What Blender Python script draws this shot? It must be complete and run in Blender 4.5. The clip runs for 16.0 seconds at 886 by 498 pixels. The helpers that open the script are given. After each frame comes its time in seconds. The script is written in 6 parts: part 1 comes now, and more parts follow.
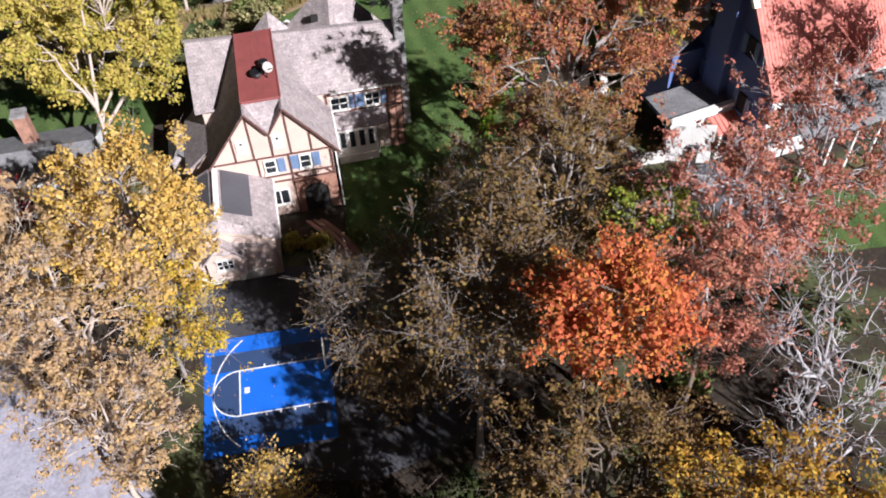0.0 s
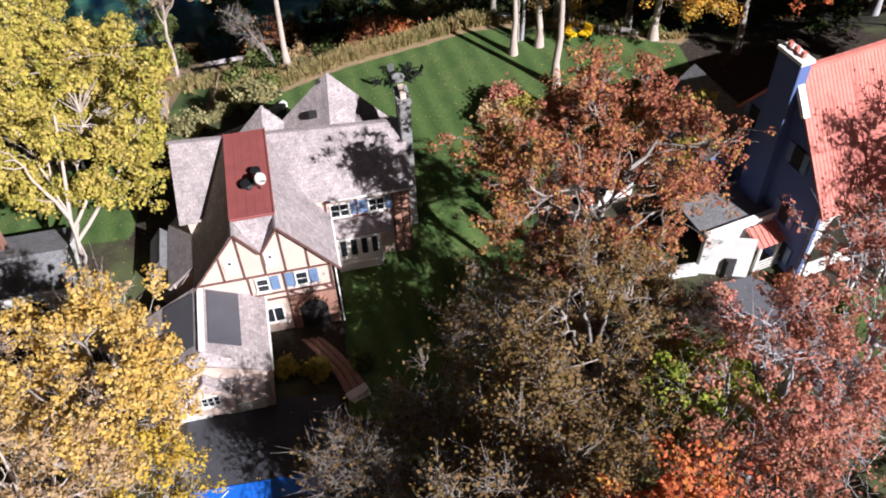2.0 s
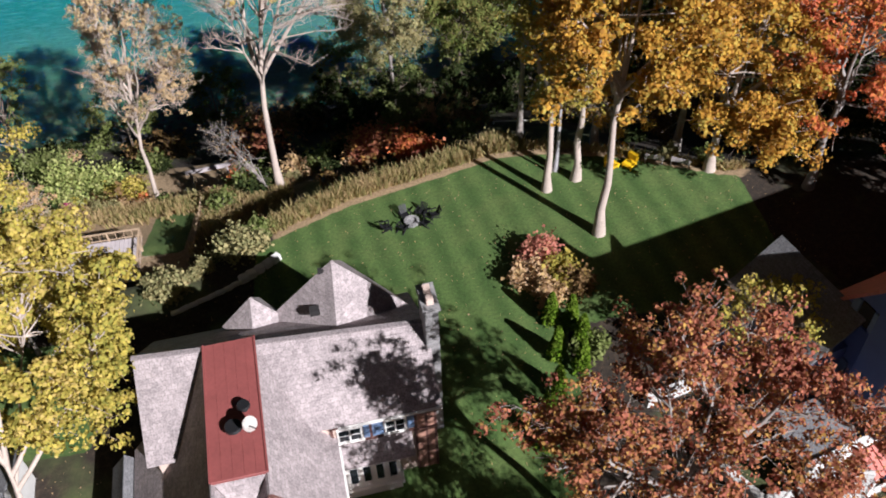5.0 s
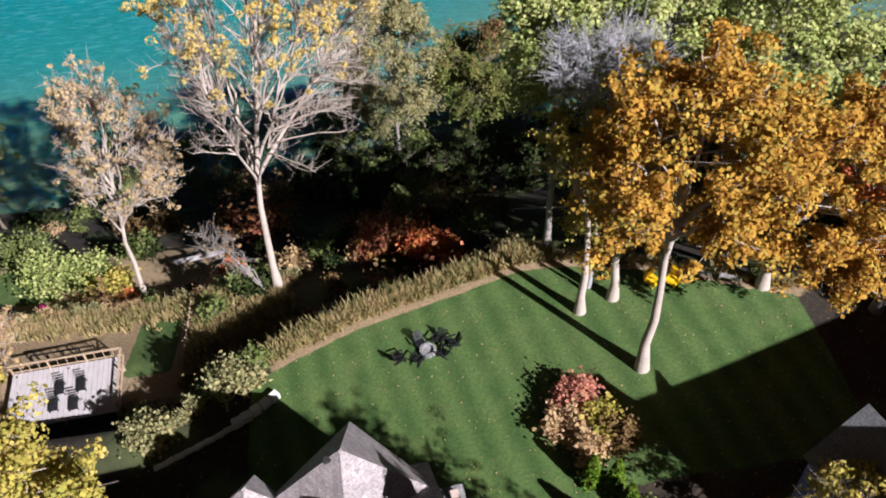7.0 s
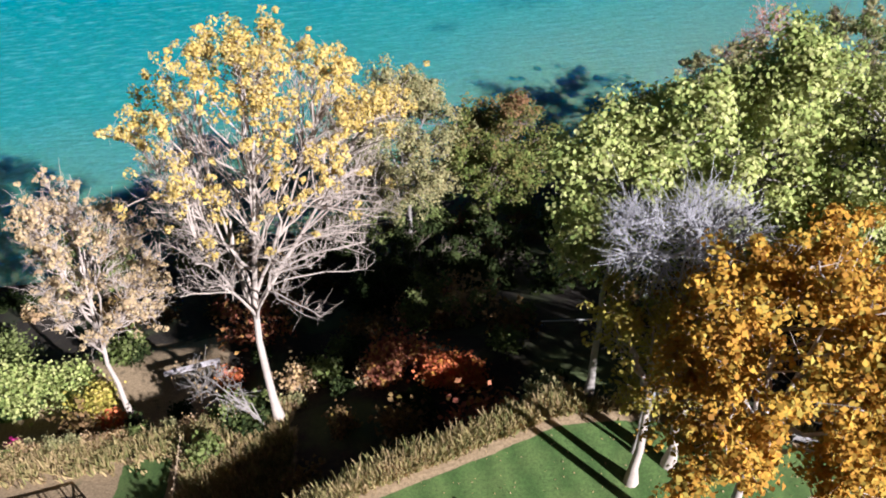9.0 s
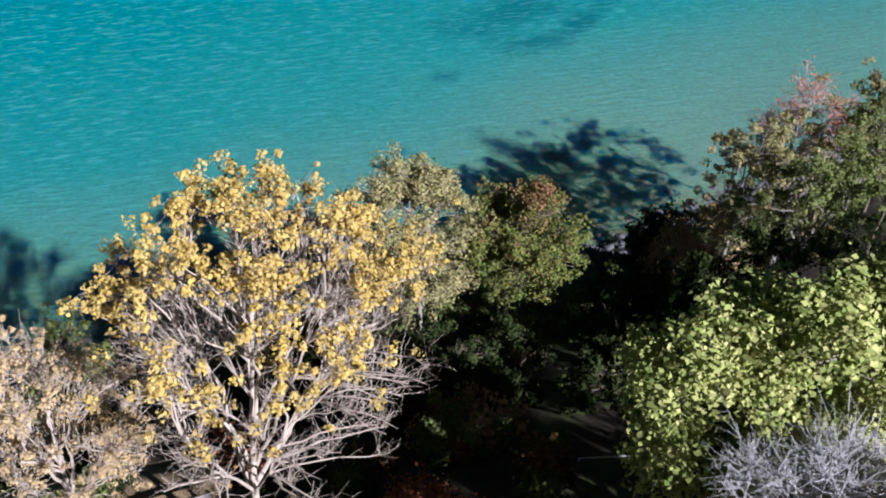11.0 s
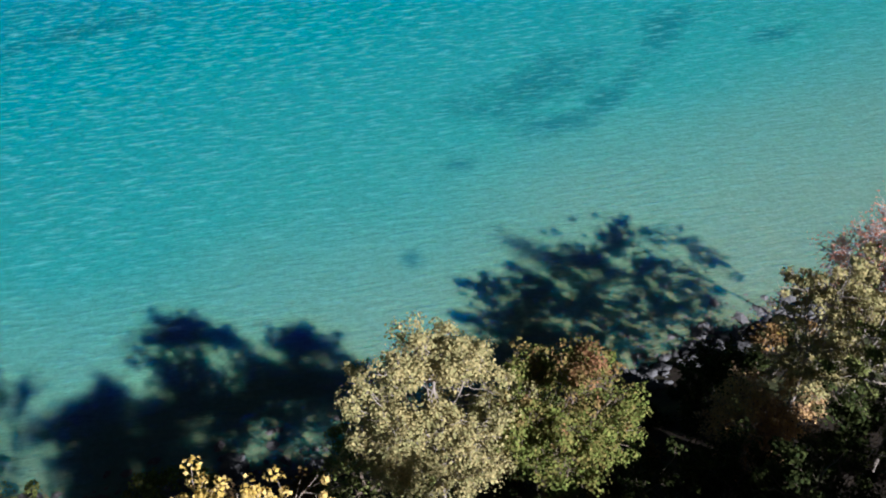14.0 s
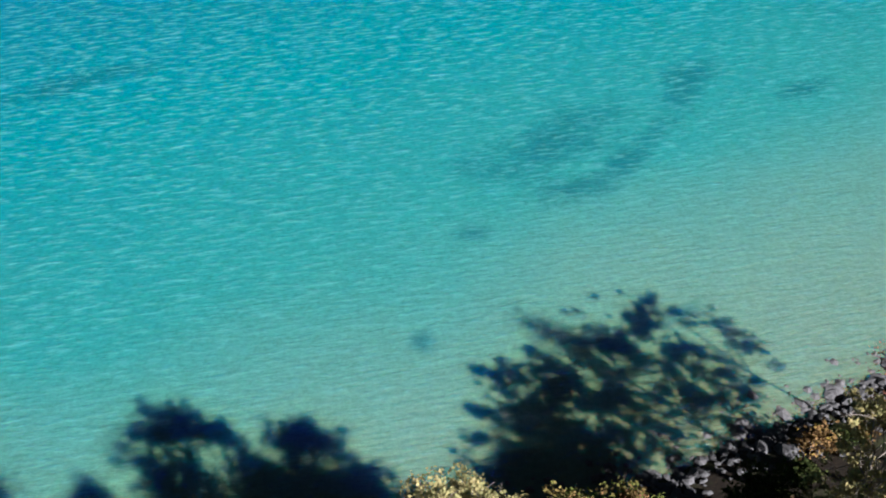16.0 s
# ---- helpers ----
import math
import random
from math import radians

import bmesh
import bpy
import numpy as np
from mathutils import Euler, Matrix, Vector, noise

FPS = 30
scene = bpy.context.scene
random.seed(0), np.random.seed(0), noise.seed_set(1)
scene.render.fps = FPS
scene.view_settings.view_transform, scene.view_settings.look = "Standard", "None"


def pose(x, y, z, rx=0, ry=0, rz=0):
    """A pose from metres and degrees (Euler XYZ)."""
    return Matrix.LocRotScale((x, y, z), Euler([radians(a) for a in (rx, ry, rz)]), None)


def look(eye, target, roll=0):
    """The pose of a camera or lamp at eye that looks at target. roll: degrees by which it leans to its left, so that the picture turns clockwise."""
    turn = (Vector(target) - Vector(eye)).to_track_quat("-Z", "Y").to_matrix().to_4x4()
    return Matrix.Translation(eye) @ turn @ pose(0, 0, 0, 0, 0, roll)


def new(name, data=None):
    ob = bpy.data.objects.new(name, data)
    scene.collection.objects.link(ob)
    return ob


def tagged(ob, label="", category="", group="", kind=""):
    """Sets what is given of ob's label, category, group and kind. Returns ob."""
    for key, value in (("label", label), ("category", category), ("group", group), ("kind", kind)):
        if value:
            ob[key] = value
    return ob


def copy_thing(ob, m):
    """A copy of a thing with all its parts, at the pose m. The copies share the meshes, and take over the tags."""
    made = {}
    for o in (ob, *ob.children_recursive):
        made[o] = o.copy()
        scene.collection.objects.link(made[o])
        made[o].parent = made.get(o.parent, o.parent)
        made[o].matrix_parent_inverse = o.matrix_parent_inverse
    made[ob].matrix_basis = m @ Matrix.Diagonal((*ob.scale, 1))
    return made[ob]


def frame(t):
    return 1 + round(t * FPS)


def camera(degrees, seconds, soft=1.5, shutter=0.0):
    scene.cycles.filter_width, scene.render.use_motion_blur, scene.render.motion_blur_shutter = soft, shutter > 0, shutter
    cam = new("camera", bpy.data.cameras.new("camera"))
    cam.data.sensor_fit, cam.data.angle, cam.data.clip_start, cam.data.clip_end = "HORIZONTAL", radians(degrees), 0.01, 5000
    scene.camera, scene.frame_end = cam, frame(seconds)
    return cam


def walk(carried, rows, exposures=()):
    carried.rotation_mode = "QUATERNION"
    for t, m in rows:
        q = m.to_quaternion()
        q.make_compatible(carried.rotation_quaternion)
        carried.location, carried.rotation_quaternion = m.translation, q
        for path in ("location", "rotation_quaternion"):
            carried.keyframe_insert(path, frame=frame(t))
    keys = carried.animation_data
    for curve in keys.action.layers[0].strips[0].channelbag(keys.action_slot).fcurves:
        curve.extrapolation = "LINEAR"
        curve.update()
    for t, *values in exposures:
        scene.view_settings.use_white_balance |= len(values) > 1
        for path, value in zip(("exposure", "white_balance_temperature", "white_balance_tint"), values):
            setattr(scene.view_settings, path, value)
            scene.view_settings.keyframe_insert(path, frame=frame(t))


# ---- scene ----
cam = camera(54.27, 16.0, soft=1.9)
# seconds, place, yaw, pitch, roll
PATH = [
    (0, 0.000, -0.000, 49.010, -6.424, -48.374, 2.057),
    (0.5, -0.009, 2.435, 49.109, -6.313, -48.128, 1.799),
    (1, -0.024, 4.870, 49.192, -6.250, -47.812, 1.602),
    (1.5, -0.018, 7.472, 49.230, -6.291, -47.513, 1.553),
    (2, 0.024, 10.268, 49.194, -6.356, -47.258, 1.606),
    (2.5, 0.061, 13.196, 49.083, -6.419, -47.070, 1.721),
    (3, -0.008, 16.182, 48.937, -6.492, -46.901, 1.774),
    (3.5, -0.167, 19.234, 48.796, -6.960, -46.774, 1.757),
    (4, -0.344, 22.315, 48.608, -7.070, -46.558, 1.586),
    (4.2, -0.404, 23.556, 48.539, -7.047, -46.425, 1.508),
    (6.3, -0.615, 35.687, 48.976, -7.710, -45.868, 1.760),
    (6.5, -0.603, 36.990, 48.985, -7.645, -45.748, 1.713),
    (7, -0.561, 40.238, 48.977, -7.502, -45.638, 1.659),
    (7.5, -0.512, 43.556, 49.006, -7.406, -45.521, 1.619),
    (8, -0.478, 46.895, 49.079, -7.304, -45.464, 1.610),
    (8.5, -0.504, 50.196, 49.212, -7.339, -45.387, 1.667),
    (9, -0.556, 53.444, 49.424, -7.443, -45.321, 1.668),
    (9.2, -0.582, 54.743, 49.499, -7.478, -45.255, 1.663),
    (11.3, -1.460, 68.081, 49.285, -8.419, -44.430, 1.504),
    (11.5, -1.483, 69.267, 49.271, -8.473, -44.276, 1.577),
    (12, -1.511, 72.198, 49.227, -8.686, -44.005, 1.708),
    (12.5, -1.450, 75.151, 49.170, -8.738, -43.728, 1.746),
    (13, -1.323, 78.153, 49.119, -8.737, -43.508, 1.807),
    (13.5, -1.115, 81.136, 48.962, -8.702, -43.191, 1.890),
    (14, -0.889, 84.088, 48.743, -8.630, -42.824, 2.007),
    (14.5, -0.729, 87.063, 48.524, -8.516, -42.482, 2.030),
    (15, -0.667, 90.054, 48.381, -8.427, -42.071, 2.015),
    (15.5, -0.684, 92.987, 48.348, -8.428, -41.656, 1.930),
    (16, -0.702, 95.867, 48.369, -8.467, -41.325, 1.923),
]
walk(cam, [(t, pose(x, y, z, 90 + pitch, roll, yaw)) for t, x, y, z, yaw, pitch, roll in PATH], exposures=[(0, 0.48, 5900, 10), (0.5, 0.6, 5900, 10), (2.5, 0.5, 5900, 10), (4, 0.36, 5900, 10), (6.5, 0.46, 5850, 10), (9.2, 0.88, 5700, 10), (11.3, 0.52, 5550, 10), (13, 0.48, 5650, 10), (15, 0.95, 6100, 9), (16, 0.95, 6150, 9)])

# ---- sky and sun ----
world = bpy.data.worlds.new("sky")
scene.world = world
world.use_nodes = True
wn = world.node_tree
sky = wn.nodes.new("ShaderNodeTexSky")
sky.sky_type = "NISHITA"
sky.sun_disc = False
SUN_ELEV = 34.5
SUN_FROM = Vector((0.61, -0.79, 0.0)).normalized()
sky.sun_elevation = radians(SUN_ELEV)
sky.sun_rotation = math.atan2(SUN_FROM.x, SUN_FROM.y)
wn.links.new(sky.outputs[0], wn.nodes["Background"].inputs[0])
wn.nodes["Background"].inputs[1].default_value = 0.0045
sun_data = bpy.data.lights.new("sun", "SUN")
sun_data.energy, sun_data.angle, sun_data.color = 6.7, radians(0.5), (1.0, 0.93, 0.88)
sun = new("sun", sun_data)
ce, se = math.cos(radians(SUN_ELEV)), math.sin(radians(SUN_ELEV))
sun.matrix_world = look(Vector((SUN_FROM.x * ce, SUN_FROM.y * ce, se)) * 300, (0, 0, 0))

# ---- materials ----
RNG = np.random.default_rng(7)


class Nodes:
    """A small helper to write node materials."""

    def __init__(self, name):
        self.mat = bpy.data.materials.new(name)
        self.mat.use_nodes = True
        self.tree = self.mat.node_tree
        self.bsdf = self.tree.nodes["Principled BSDF"]
        self.out = self.tree.nodes["Material Output"]

    def add(self, kind, **props):
        n = self.tree.nodes.new(kind)
        for k, v in props.items():
            n.inputs[k].default_value = v
        return n

    def link(self, a, b):
        self.tree.links.new(a, b)

    def coords(self):
        return self.add("ShaderNodeTexCoord").outputs["Object"]

    def noise(self, scale, detail=4.0, vec=None, rough=0.55):
        n = self.add("ShaderNodeTexNoise", Scale=scale, Detail=detail, Roughness=rough)
        self.link(vec if vec is not None else self.coords(), n.inputs["Vector"])
        return n.outputs["Fac"]

    def ramp(self, fac, stops, mode="LINEAR"):
        r = self.add("ShaderNodeValToRGB")
        r.color_ramp.interpolation = mode
        el = r.color_ramp.elements
        while len(el) < len(stops):
            el.new(0.5)
        for e, (p, c) in zip(el, stops):
            e.position, e.color = p, (*c, 1)
        self.link(fac, r.inputs[0])
        return r.outputs[0]

    def mix(self, fac, a, b, mode="MIX"):
        m = self.tree.nodes.new("ShaderNodeMix")
        m.data_type, m.blend_type = "RGBA", mode
        for sock, v in ((m.inputs[0], fac), (m.inputs[6], a), (m.inputs[7], b)):
            if isinstance(v, (float, int)):
                sock.default_value = v
            elif isinstance(v, tuple):
                sock.default_value = (*v, 1)
            else:
                self.link(v, sock)
        return m.outputs[2]

    def math(self, op, a, b=0.0):
        m = self.tree.nodes.new("ShaderNodeMath")
        m.operation = op
        for sock, v in ((m.inputs[0], a), (m.inputs[1], b)):
            if isinstance(v, (float, int)):
                sock.default_value = v
            else:
                self.link(v, sock)
        return m.outputs[0]

    def bump(self, height, strength=0.5, dist=0.05):
        b = self.add("ShaderNodeBump", Strength=strength, Distance=dist)
        self.link(height, b.inputs["Height"])
        self.link(b.outputs[0], self.bsdf.inputs["Normal"])

    def finish(self, color, rough=0.8, metal=0.0):
        if isinstance(color, tuple):
            self.bsdf.inputs["Base Color"].default_value = (*color, 1)
        else:
            self.link(color, self.bsdf.inputs["Base Color"])
        self.bsdf.inputs["Roughness"].default_value = rough
        self.bsdf.inputs["Metallic"].default_value = metal
        return self.mat


def shade(c, k):
    return tuple(min(1.0, max(0.0, v * k)) for v in c)


def rough_mat(name, col, var=0.25, scale=1.5, fine=14.0, rough=0.8, bump=0.3, dist=0.03, metal=0.0):
    """A surface with stains at a large scale and grain at a small one."""
    n = Nodes(name)
    big = n.ramp(n.noise(scale, 5), [(0.3, shade(col, 1 - var)), (0.7, shade(col, 1 + var))])
    fac = n.noise(fine, 3)
    col2 = n.mix(0.45, big, n.ramp(fac, [(0.3, shade(col, 1 - 1.3 * var)), (0.7, shade(col, 1 + 1.2 * var))]))
    n.bump(fac, bump, dist)
    return n.finish(col2, rough, metal)


def shingle_mat(name, col, course=0.28, var=0.3):
    """Weathered shingles: irregular courses and single shingles of uneven tone."""
    n = Nodes(name)
    t = n.add("ShaderNodeTexCoord")
    br = n.add("ShaderNodeTexBrick", Scale=1.0)
    br.inputs["Color1"].default_value = (*shade(col, 1 - var), 1)
    br.inputs["Color2"].default_value = (*shade(col, 1 + var * 0.7), 1)
    br.inputs["Mortar"].default_value = (*shade(col, 0.45), 1)
    br.inputs["Mortar Size"].default_value = 0.012
    br.inputs["Brick Width"].default_value = 0.3
    br.inputs["Row Height"].default_value = course
    n.link(t.outputs["UV"], br.inputs["Vector"])
    stain = n.ramp(n.noise(0.7, 6), [(0.3, (0.6, 0.57, 0.57)), (0.7, (1.2, 1.17, 1.15))])
    grain = n.noise(9.0, 4)
    c = n.mix(1.0, br.outputs[0], stain, "MULTIPLY")
    c = n.mix(0.5, c, n.ramp(grain, [(0.35, shade(col, 0.5)), (0.65, shade(col, 1.3))]))
    n.bump(grain, 0.5, 0.05)
    return n.finish(c, 0.85)


def leaf_mat(name, palette, trans=0.28, tip=None):
    """Leaves: each one has its own tone from the palette, and parts of a crown differ."""
    n = Nodes(name)
    geo = n.add("ShaderNodeNewGeometry")
    k = len(palette)
    cols = [(i / k, c) for i, c in enumerate(palette)]
    patch = n.math("ADD", n.math("MULTIPLY", n.noise(0.22, 3), 0.6), n.math("MULTIPLY", n.noise(0.9, 2), 0.4))
    fac = n.math("ADD", n.math("MULTIPLY", geo.outputs["Random Per Island"], 0.5), n.math("MULTIPLY", n.math("SUBTRACT", patch, 0.34), 1.35))
    base = n.ramp(fac, cols, "LINEAR")
    if tip:
        # leaves that have turned colour towards the top of the tree
        sep = n.add("ShaderNodeSeparateXYZ")
        n.link(n.coords(), sep.inputs[0])
        high = n.math("ADD", n.math("DIVIDE", n.math("SUBTRACT", sep.outputs[2], tip[1]), tip[2] - tip[1]), n.math("MULTIPLY", n.math("SUBTRACT", n.noise(0.7, 2), 0.5), 1.6))
        base = n.mix(n.ramp(high, [(0.3, (0, 0, 0)), (0.8, (0.85, 0.85, 0.85))]), base, tip[0])
    val = n.add("ShaderNodeHueSaturation")
    n.link(base, val.inputs["Color"])
    n.link(n.math("ADD", n.math("MULTIPLY", n.math("FRACT", n.math("MULTIPLY", geo.outputs["Random Per Island"], 37.0)), 0.34), 0.85), val.inputs["Value"])
    val.inputs["Saturation"].default_value = 1.05
    d = n.add("ShaderNodeBsdfDiffuse")
    tr = n.add("ShaderNodeBsdfTranslucent")
    mx = n.add("ShaderNodeMixShader", Fac=trans)
    n.link(val.outputs[0], d.inputs[0])
    n.link(val.outputs[0], tr.inputs[0])
    n.link(d.outputs[0], mx.inputs[1])
    n.link(tr.outputs[0], mx.inputs[2])
    n.link(mx.outputs[0], n.out.inputs[0])
    n.tree.nodes.remove(n.bsdf)
    return n.mat


M_SHINGLE = shingle_mat("weathered_cedar_shingle", (0.37, 0.32, 0.325), 0.28, 0.4)
M_SHINGLE_GREY = shingle_mat("grey_asphalt_shingle", (0.2, 0.2, 0.21), 0.2)
M_STUCCO = rough_mat("cream_stucco", (0.6, 0.46, 0.395), 0.12, 0.9, 20, 0.9)
M_TIMBER = rough_mat("brown_timber", (0.13, 0.06, 0.05), 0.35, 2.0, 25, 0.7)
# the villa's white stucco where unlit: blue shade put into the colour
M_VILLA_SHADE = rough_mat("shade_blue_stucco", (0.1, 0.145, 0.33), 0.12, 0.7, 14, 0.9, 0.3)
M_DRIVE = rough_mat("dark_grey_drive", (0.1, 0.1, 0.115), 0.25, 0.6, 8, 0.9, 0.4)
M_BRICK = rough_mat("red_brown_brick", (0.34, 0.18, 0.13), 0.4, 1.4, 9, 0.85, 0.6)
M_STONE = rough_mat("grey_stone", (0.24, 0.23, 0.23), 0.45, 1.6, 7, 0.85, 0.8, 0.08)
M_WHITE = rough_mat("white_paint", (0.78, 0.75, 0.72), 0.08, 1.0, 12, 0.5, 0.1)
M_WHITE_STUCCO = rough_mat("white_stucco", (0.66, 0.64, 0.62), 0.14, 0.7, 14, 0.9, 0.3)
M_SHUTTER = rough_mat("blue_grey_shutter", (0.15, 0.22, 0.36), 0.2, 2.0, 16, 0.5, 0.1)
M_DECKRED = rough_mat("dark_red_roof_membrane", (0.25, 0.07, 0.065), 0.14, 0.8, 6, 0.55, 0.1)
M_SOLAR = rough_mat("dark_roof_panel", (0.075, 0.075, 0.09), 0.12, 0.6, 5, 0.35, 0.05)
M_BLACK = rough_mat("black_metal", (0.012, 0.012, 0.014), 0.2, 2.0, 20, 0.5, 0.1)
M_DARK = rough_mat("dark_recess", (0.02, 0.018, 0.018), 0.2, 2.0, 20, 0.9, 0.1)
M_YELLOW = rough_mat("yellow_plastic", (0.75, 0.48, 0.01), 0.08, 2.0, 10, 0.4, 0.05)
M_WOODGREY = rough_mat("weathered_grey_boards", (0.46, 0.41, 0.42), 0.2, 1.2, 18, 0.85, 0.3)
M_TAN_WOOD = rough_mat("tan_wood", (0.42, 0.3, 0.2), 0.25, 1.2, 18, 0.8, 0.3)
# driveway asphalt, its base darkened to deepen the tree shade
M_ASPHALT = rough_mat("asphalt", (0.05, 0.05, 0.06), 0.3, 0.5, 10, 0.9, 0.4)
M_STREET = rough_mat("worn_pale_asphalt", (0.34, 0.33, 0.4), 0.3, 0.6, 5, 0.9, 0.4)
M_COURT = rough_mat("bright_blue_court", (0.012, 0.13, 0.62), 0.1, 0.5, 8, 0.6, 0.05)
M_COURT_DARK = rough_mat("dark_blue_court", (0.03, 0.06, 0.15), 0.14, 0.5, 8, 0.6, 0.05)
M_LINE = rough_mat("white_court_line", (0.75, 0.75, 0.78), 0.08, 1.0, 10, 0.6, 0.05)
M_TILE_RED = rough_mat("terracotta_roof_tile", (0.55, 0.18, 0.145), 0.25, 0.8, 6, 0.75, 0.5)
M_ROCK = rough_mat("shore_rock", (0.1, 0.1, 0.11), 0.5, 0.8, 4, 0.9, 0.8, 0.1)
M_BARK_PALE = rough_mat("pale_bark", (0.45, 0.37, 0.32), 0.22, 0.9, 8, 0.9, 0.6)
M_BARK_GREY = rough_mat("grey_bark", (0.27, 0.235, 0.215), 0.3, 0.9, 9, 0.9, 0.6)
M_BARK_BROWN = rough_mat("brown_bark", (0.15, 0.115, 0.09), 0.3, 0.9, 9, 0.9, 0.6)
M_BARK_SILVER = rough_mat("silver_bark", (0.4, 0.38, 0.4), 0.25, 0.9, 9, 0.9, 0.6)
M_GRASS_TAN = leaf_mat("tan_ornamental_grass", [(0.4, 0.29, 0.17), (0.48, 0.35, 0.2), (0.36, 0.3, 0.14), (0.2, 0.2, 0.08)], trans=0.3)

glass = Nodes("window_glass")
M_GLASS = glass.finish((0.02, 0.025, 0.03), 0.08)

# ---- mesh helpers ----


def mesh_of(name, verts, faces, mat, uv=None):
    me = bpy.data.meshes.new(name)
    me.from_pydata([tuple(v) for v in verts], [], [tuple(f) for f in faces])
    if mat:
        me.materials.append(mat)
    if uv is not None:
        layer = me.uv_layers.new(name="UVMap")
        layer.data.foreach_set("uv", np.asarray(uv, dtype=np.float32).ravel())
    me.update()
    return me


def part_mesh(name, me, parent=None, label=""):
    ob = new(name, me)
    if parent:
        ob.parent = parent
    if label:
        ob["label"] = label
    return ob


def part(name, bm, material, parent=None, label=""):
    me = bpy.data.meshes.new(name)
    bm.normal_update()
    bm.to_mesh(me)
    bm.free()
    me.materials.append(material)
    return part_mesh(name, me, parent, label)


def bm_box(bm, x0, y0, z0, x1, y1, z1, bevel=0.0):
    vs = [bm.verts.new((x, y, z)) for x in (x0, x1) for y in (y0, y1) for z in (z0, z1)]
    fs = [bm.faces.new([vs[i] for i in q]) for q in ((0, 1, 3, 2), (4, 6, 7, 5), (0, 4, 5, 1), (2, 3, 7, 6), (0, 2, 6, 4), (1, 5, 7, 3))]
    if bevel:
        es = {e for f in fs for e in f.edges}
        bmesh.ops.bevel(bm, geom=list(es), offset=bevel, segments=1, affect="EDGES")
    return vs


def box_part(name, x0, y0, z0, x1, y1, z1, mat, parent=None, label="", bevel=0.0):
    bm = bmesh.new()
    bm_box(bm, min(x0, x1), min(y0, y1), min(z0, z1), max(x0, x1), max(y0, y1), max(z0, z1), bevel)
    return part(name, bm, mat, parent, label)


def beam_bm(bm, a, b, w, d=None):
    """A square bar from a to b."""
    a, b = Vector(a), Vector(b)
    d = d or w
    ax = (b - a).normalized()
    side = ax.cross(Vector((0, 0, 1)))
    side = Vector((1, 0, 0)) if side.length < 1e-3 else side.normalized()
    up = side.cross(ax).normalized()
    vs = [bm.verts.new(p + side * sx * w / 2 + up * sy * d / 2) for p in (a, b) for sx, sy in ((-1, -1), (1, -1), (1, 1), (-1, 1))]
    for q in ((3, 2, 1, 0), (4, 5, 6, 7), (0, 1, 5, 4), (1, 2, 6, 5), (2, 3, 7, 6), (3, 0, 4, 7)):
        bm.faces.new([vs[i] for i in q])


def beam_part(name, a, b, w, mat, parent=None, d=None, label=""):
    bm = bmesh.new()
    beam_bm(bm, a, b, w, d)
    return part(name, bm, mat, parent, label)


def slab_part(name, pts, thick, mat, parent=None, label=""):
    """A roof plane or other flat slab: an outline in space, thickened downwards, with UVs in metres along its slope."""
    pts = [Vector(p) for p in pts]
    nrm = (pts[1] - pts[0]).cross(pts[2] - pts[0]).normalized()
    if nrm.z < 0:
        pts.reverse()
        nrm = -nrm
    lo = [p - nrm * thick for p in pts]
    k = len(pts)
    faces = [tuple(range(k)), tuple(range(2 * k - 1, k - 1, -1))]
    faces += [(i, k + i, k + (i + 1) % k, (i + 1) % k) for i in range(k)]
    across = Vector((0, 0, 1)).cross(nrm)
    across = Vector((1, 0, 0)) if across.length < 1e-3 else across.normalized()
    upv = nrm.cross(across)
    allp = pts + lo
    uv = [(allp[i].dot(across), allp[i].dot(upv)) for f in faces for i in f]
    return part_mesh(name, mesh_of(name, allp, faces, mat, uv), parent, label)


def wall_part(name, outline, a, b, thick, mat, parent=None, label=""):
    """An upright wall: outline in (run, height), standing along the line from a to b in plan, thickened to its left."""
    a, b = Vector((*a, 0)), Vector((*b, 0))
    d = (b - a).normalized()
    nrm = Vector((-d.y, d.x, 0))
    front = [a + d * s + Vector((0, 0, h)) for s, h in outline]
    back = [p + nrm * thick for p in front]
    k = len(front)
    faces = [tuple(range(k)), tuple(range(2 * k - 1, k - 1, -1))] + [(i, k + i, k + (i + 1) % k, (i + 1) % k) for i in range(k)]
    return part_mesh(name, mesh_of(name, front + back, faces, mat), parent, label)


def empty(name, m, label, category, group="", kind=""):
    ob = new(name)
    ob.matrix_world = m
    return tagged(ob, label, category, group, kind)


# ---- ground ----


def smooth(a, b, x):
    t = np.clip((x - a) / (b - a), 0, 1)
    return t * t * (3 - 2 * t)


def edge_y(x):
    """Where the plateau breaks off towards the lake."""
    return np.interp(x, [-60, -17, -14, -9, -3, 4, 10, 15, 20, 28, 60], [73.5, 73.5, 75, 79, 81.5, 83.2, 84.8, 84.2, 82.5, 79, 78])


def shore_y(x):
    return np.interp(x, [-200, -40, 0, 25, 50, 70, 200], [135, 138, 141, 146, 153, 160, 190])


WATER_Z = -33.6
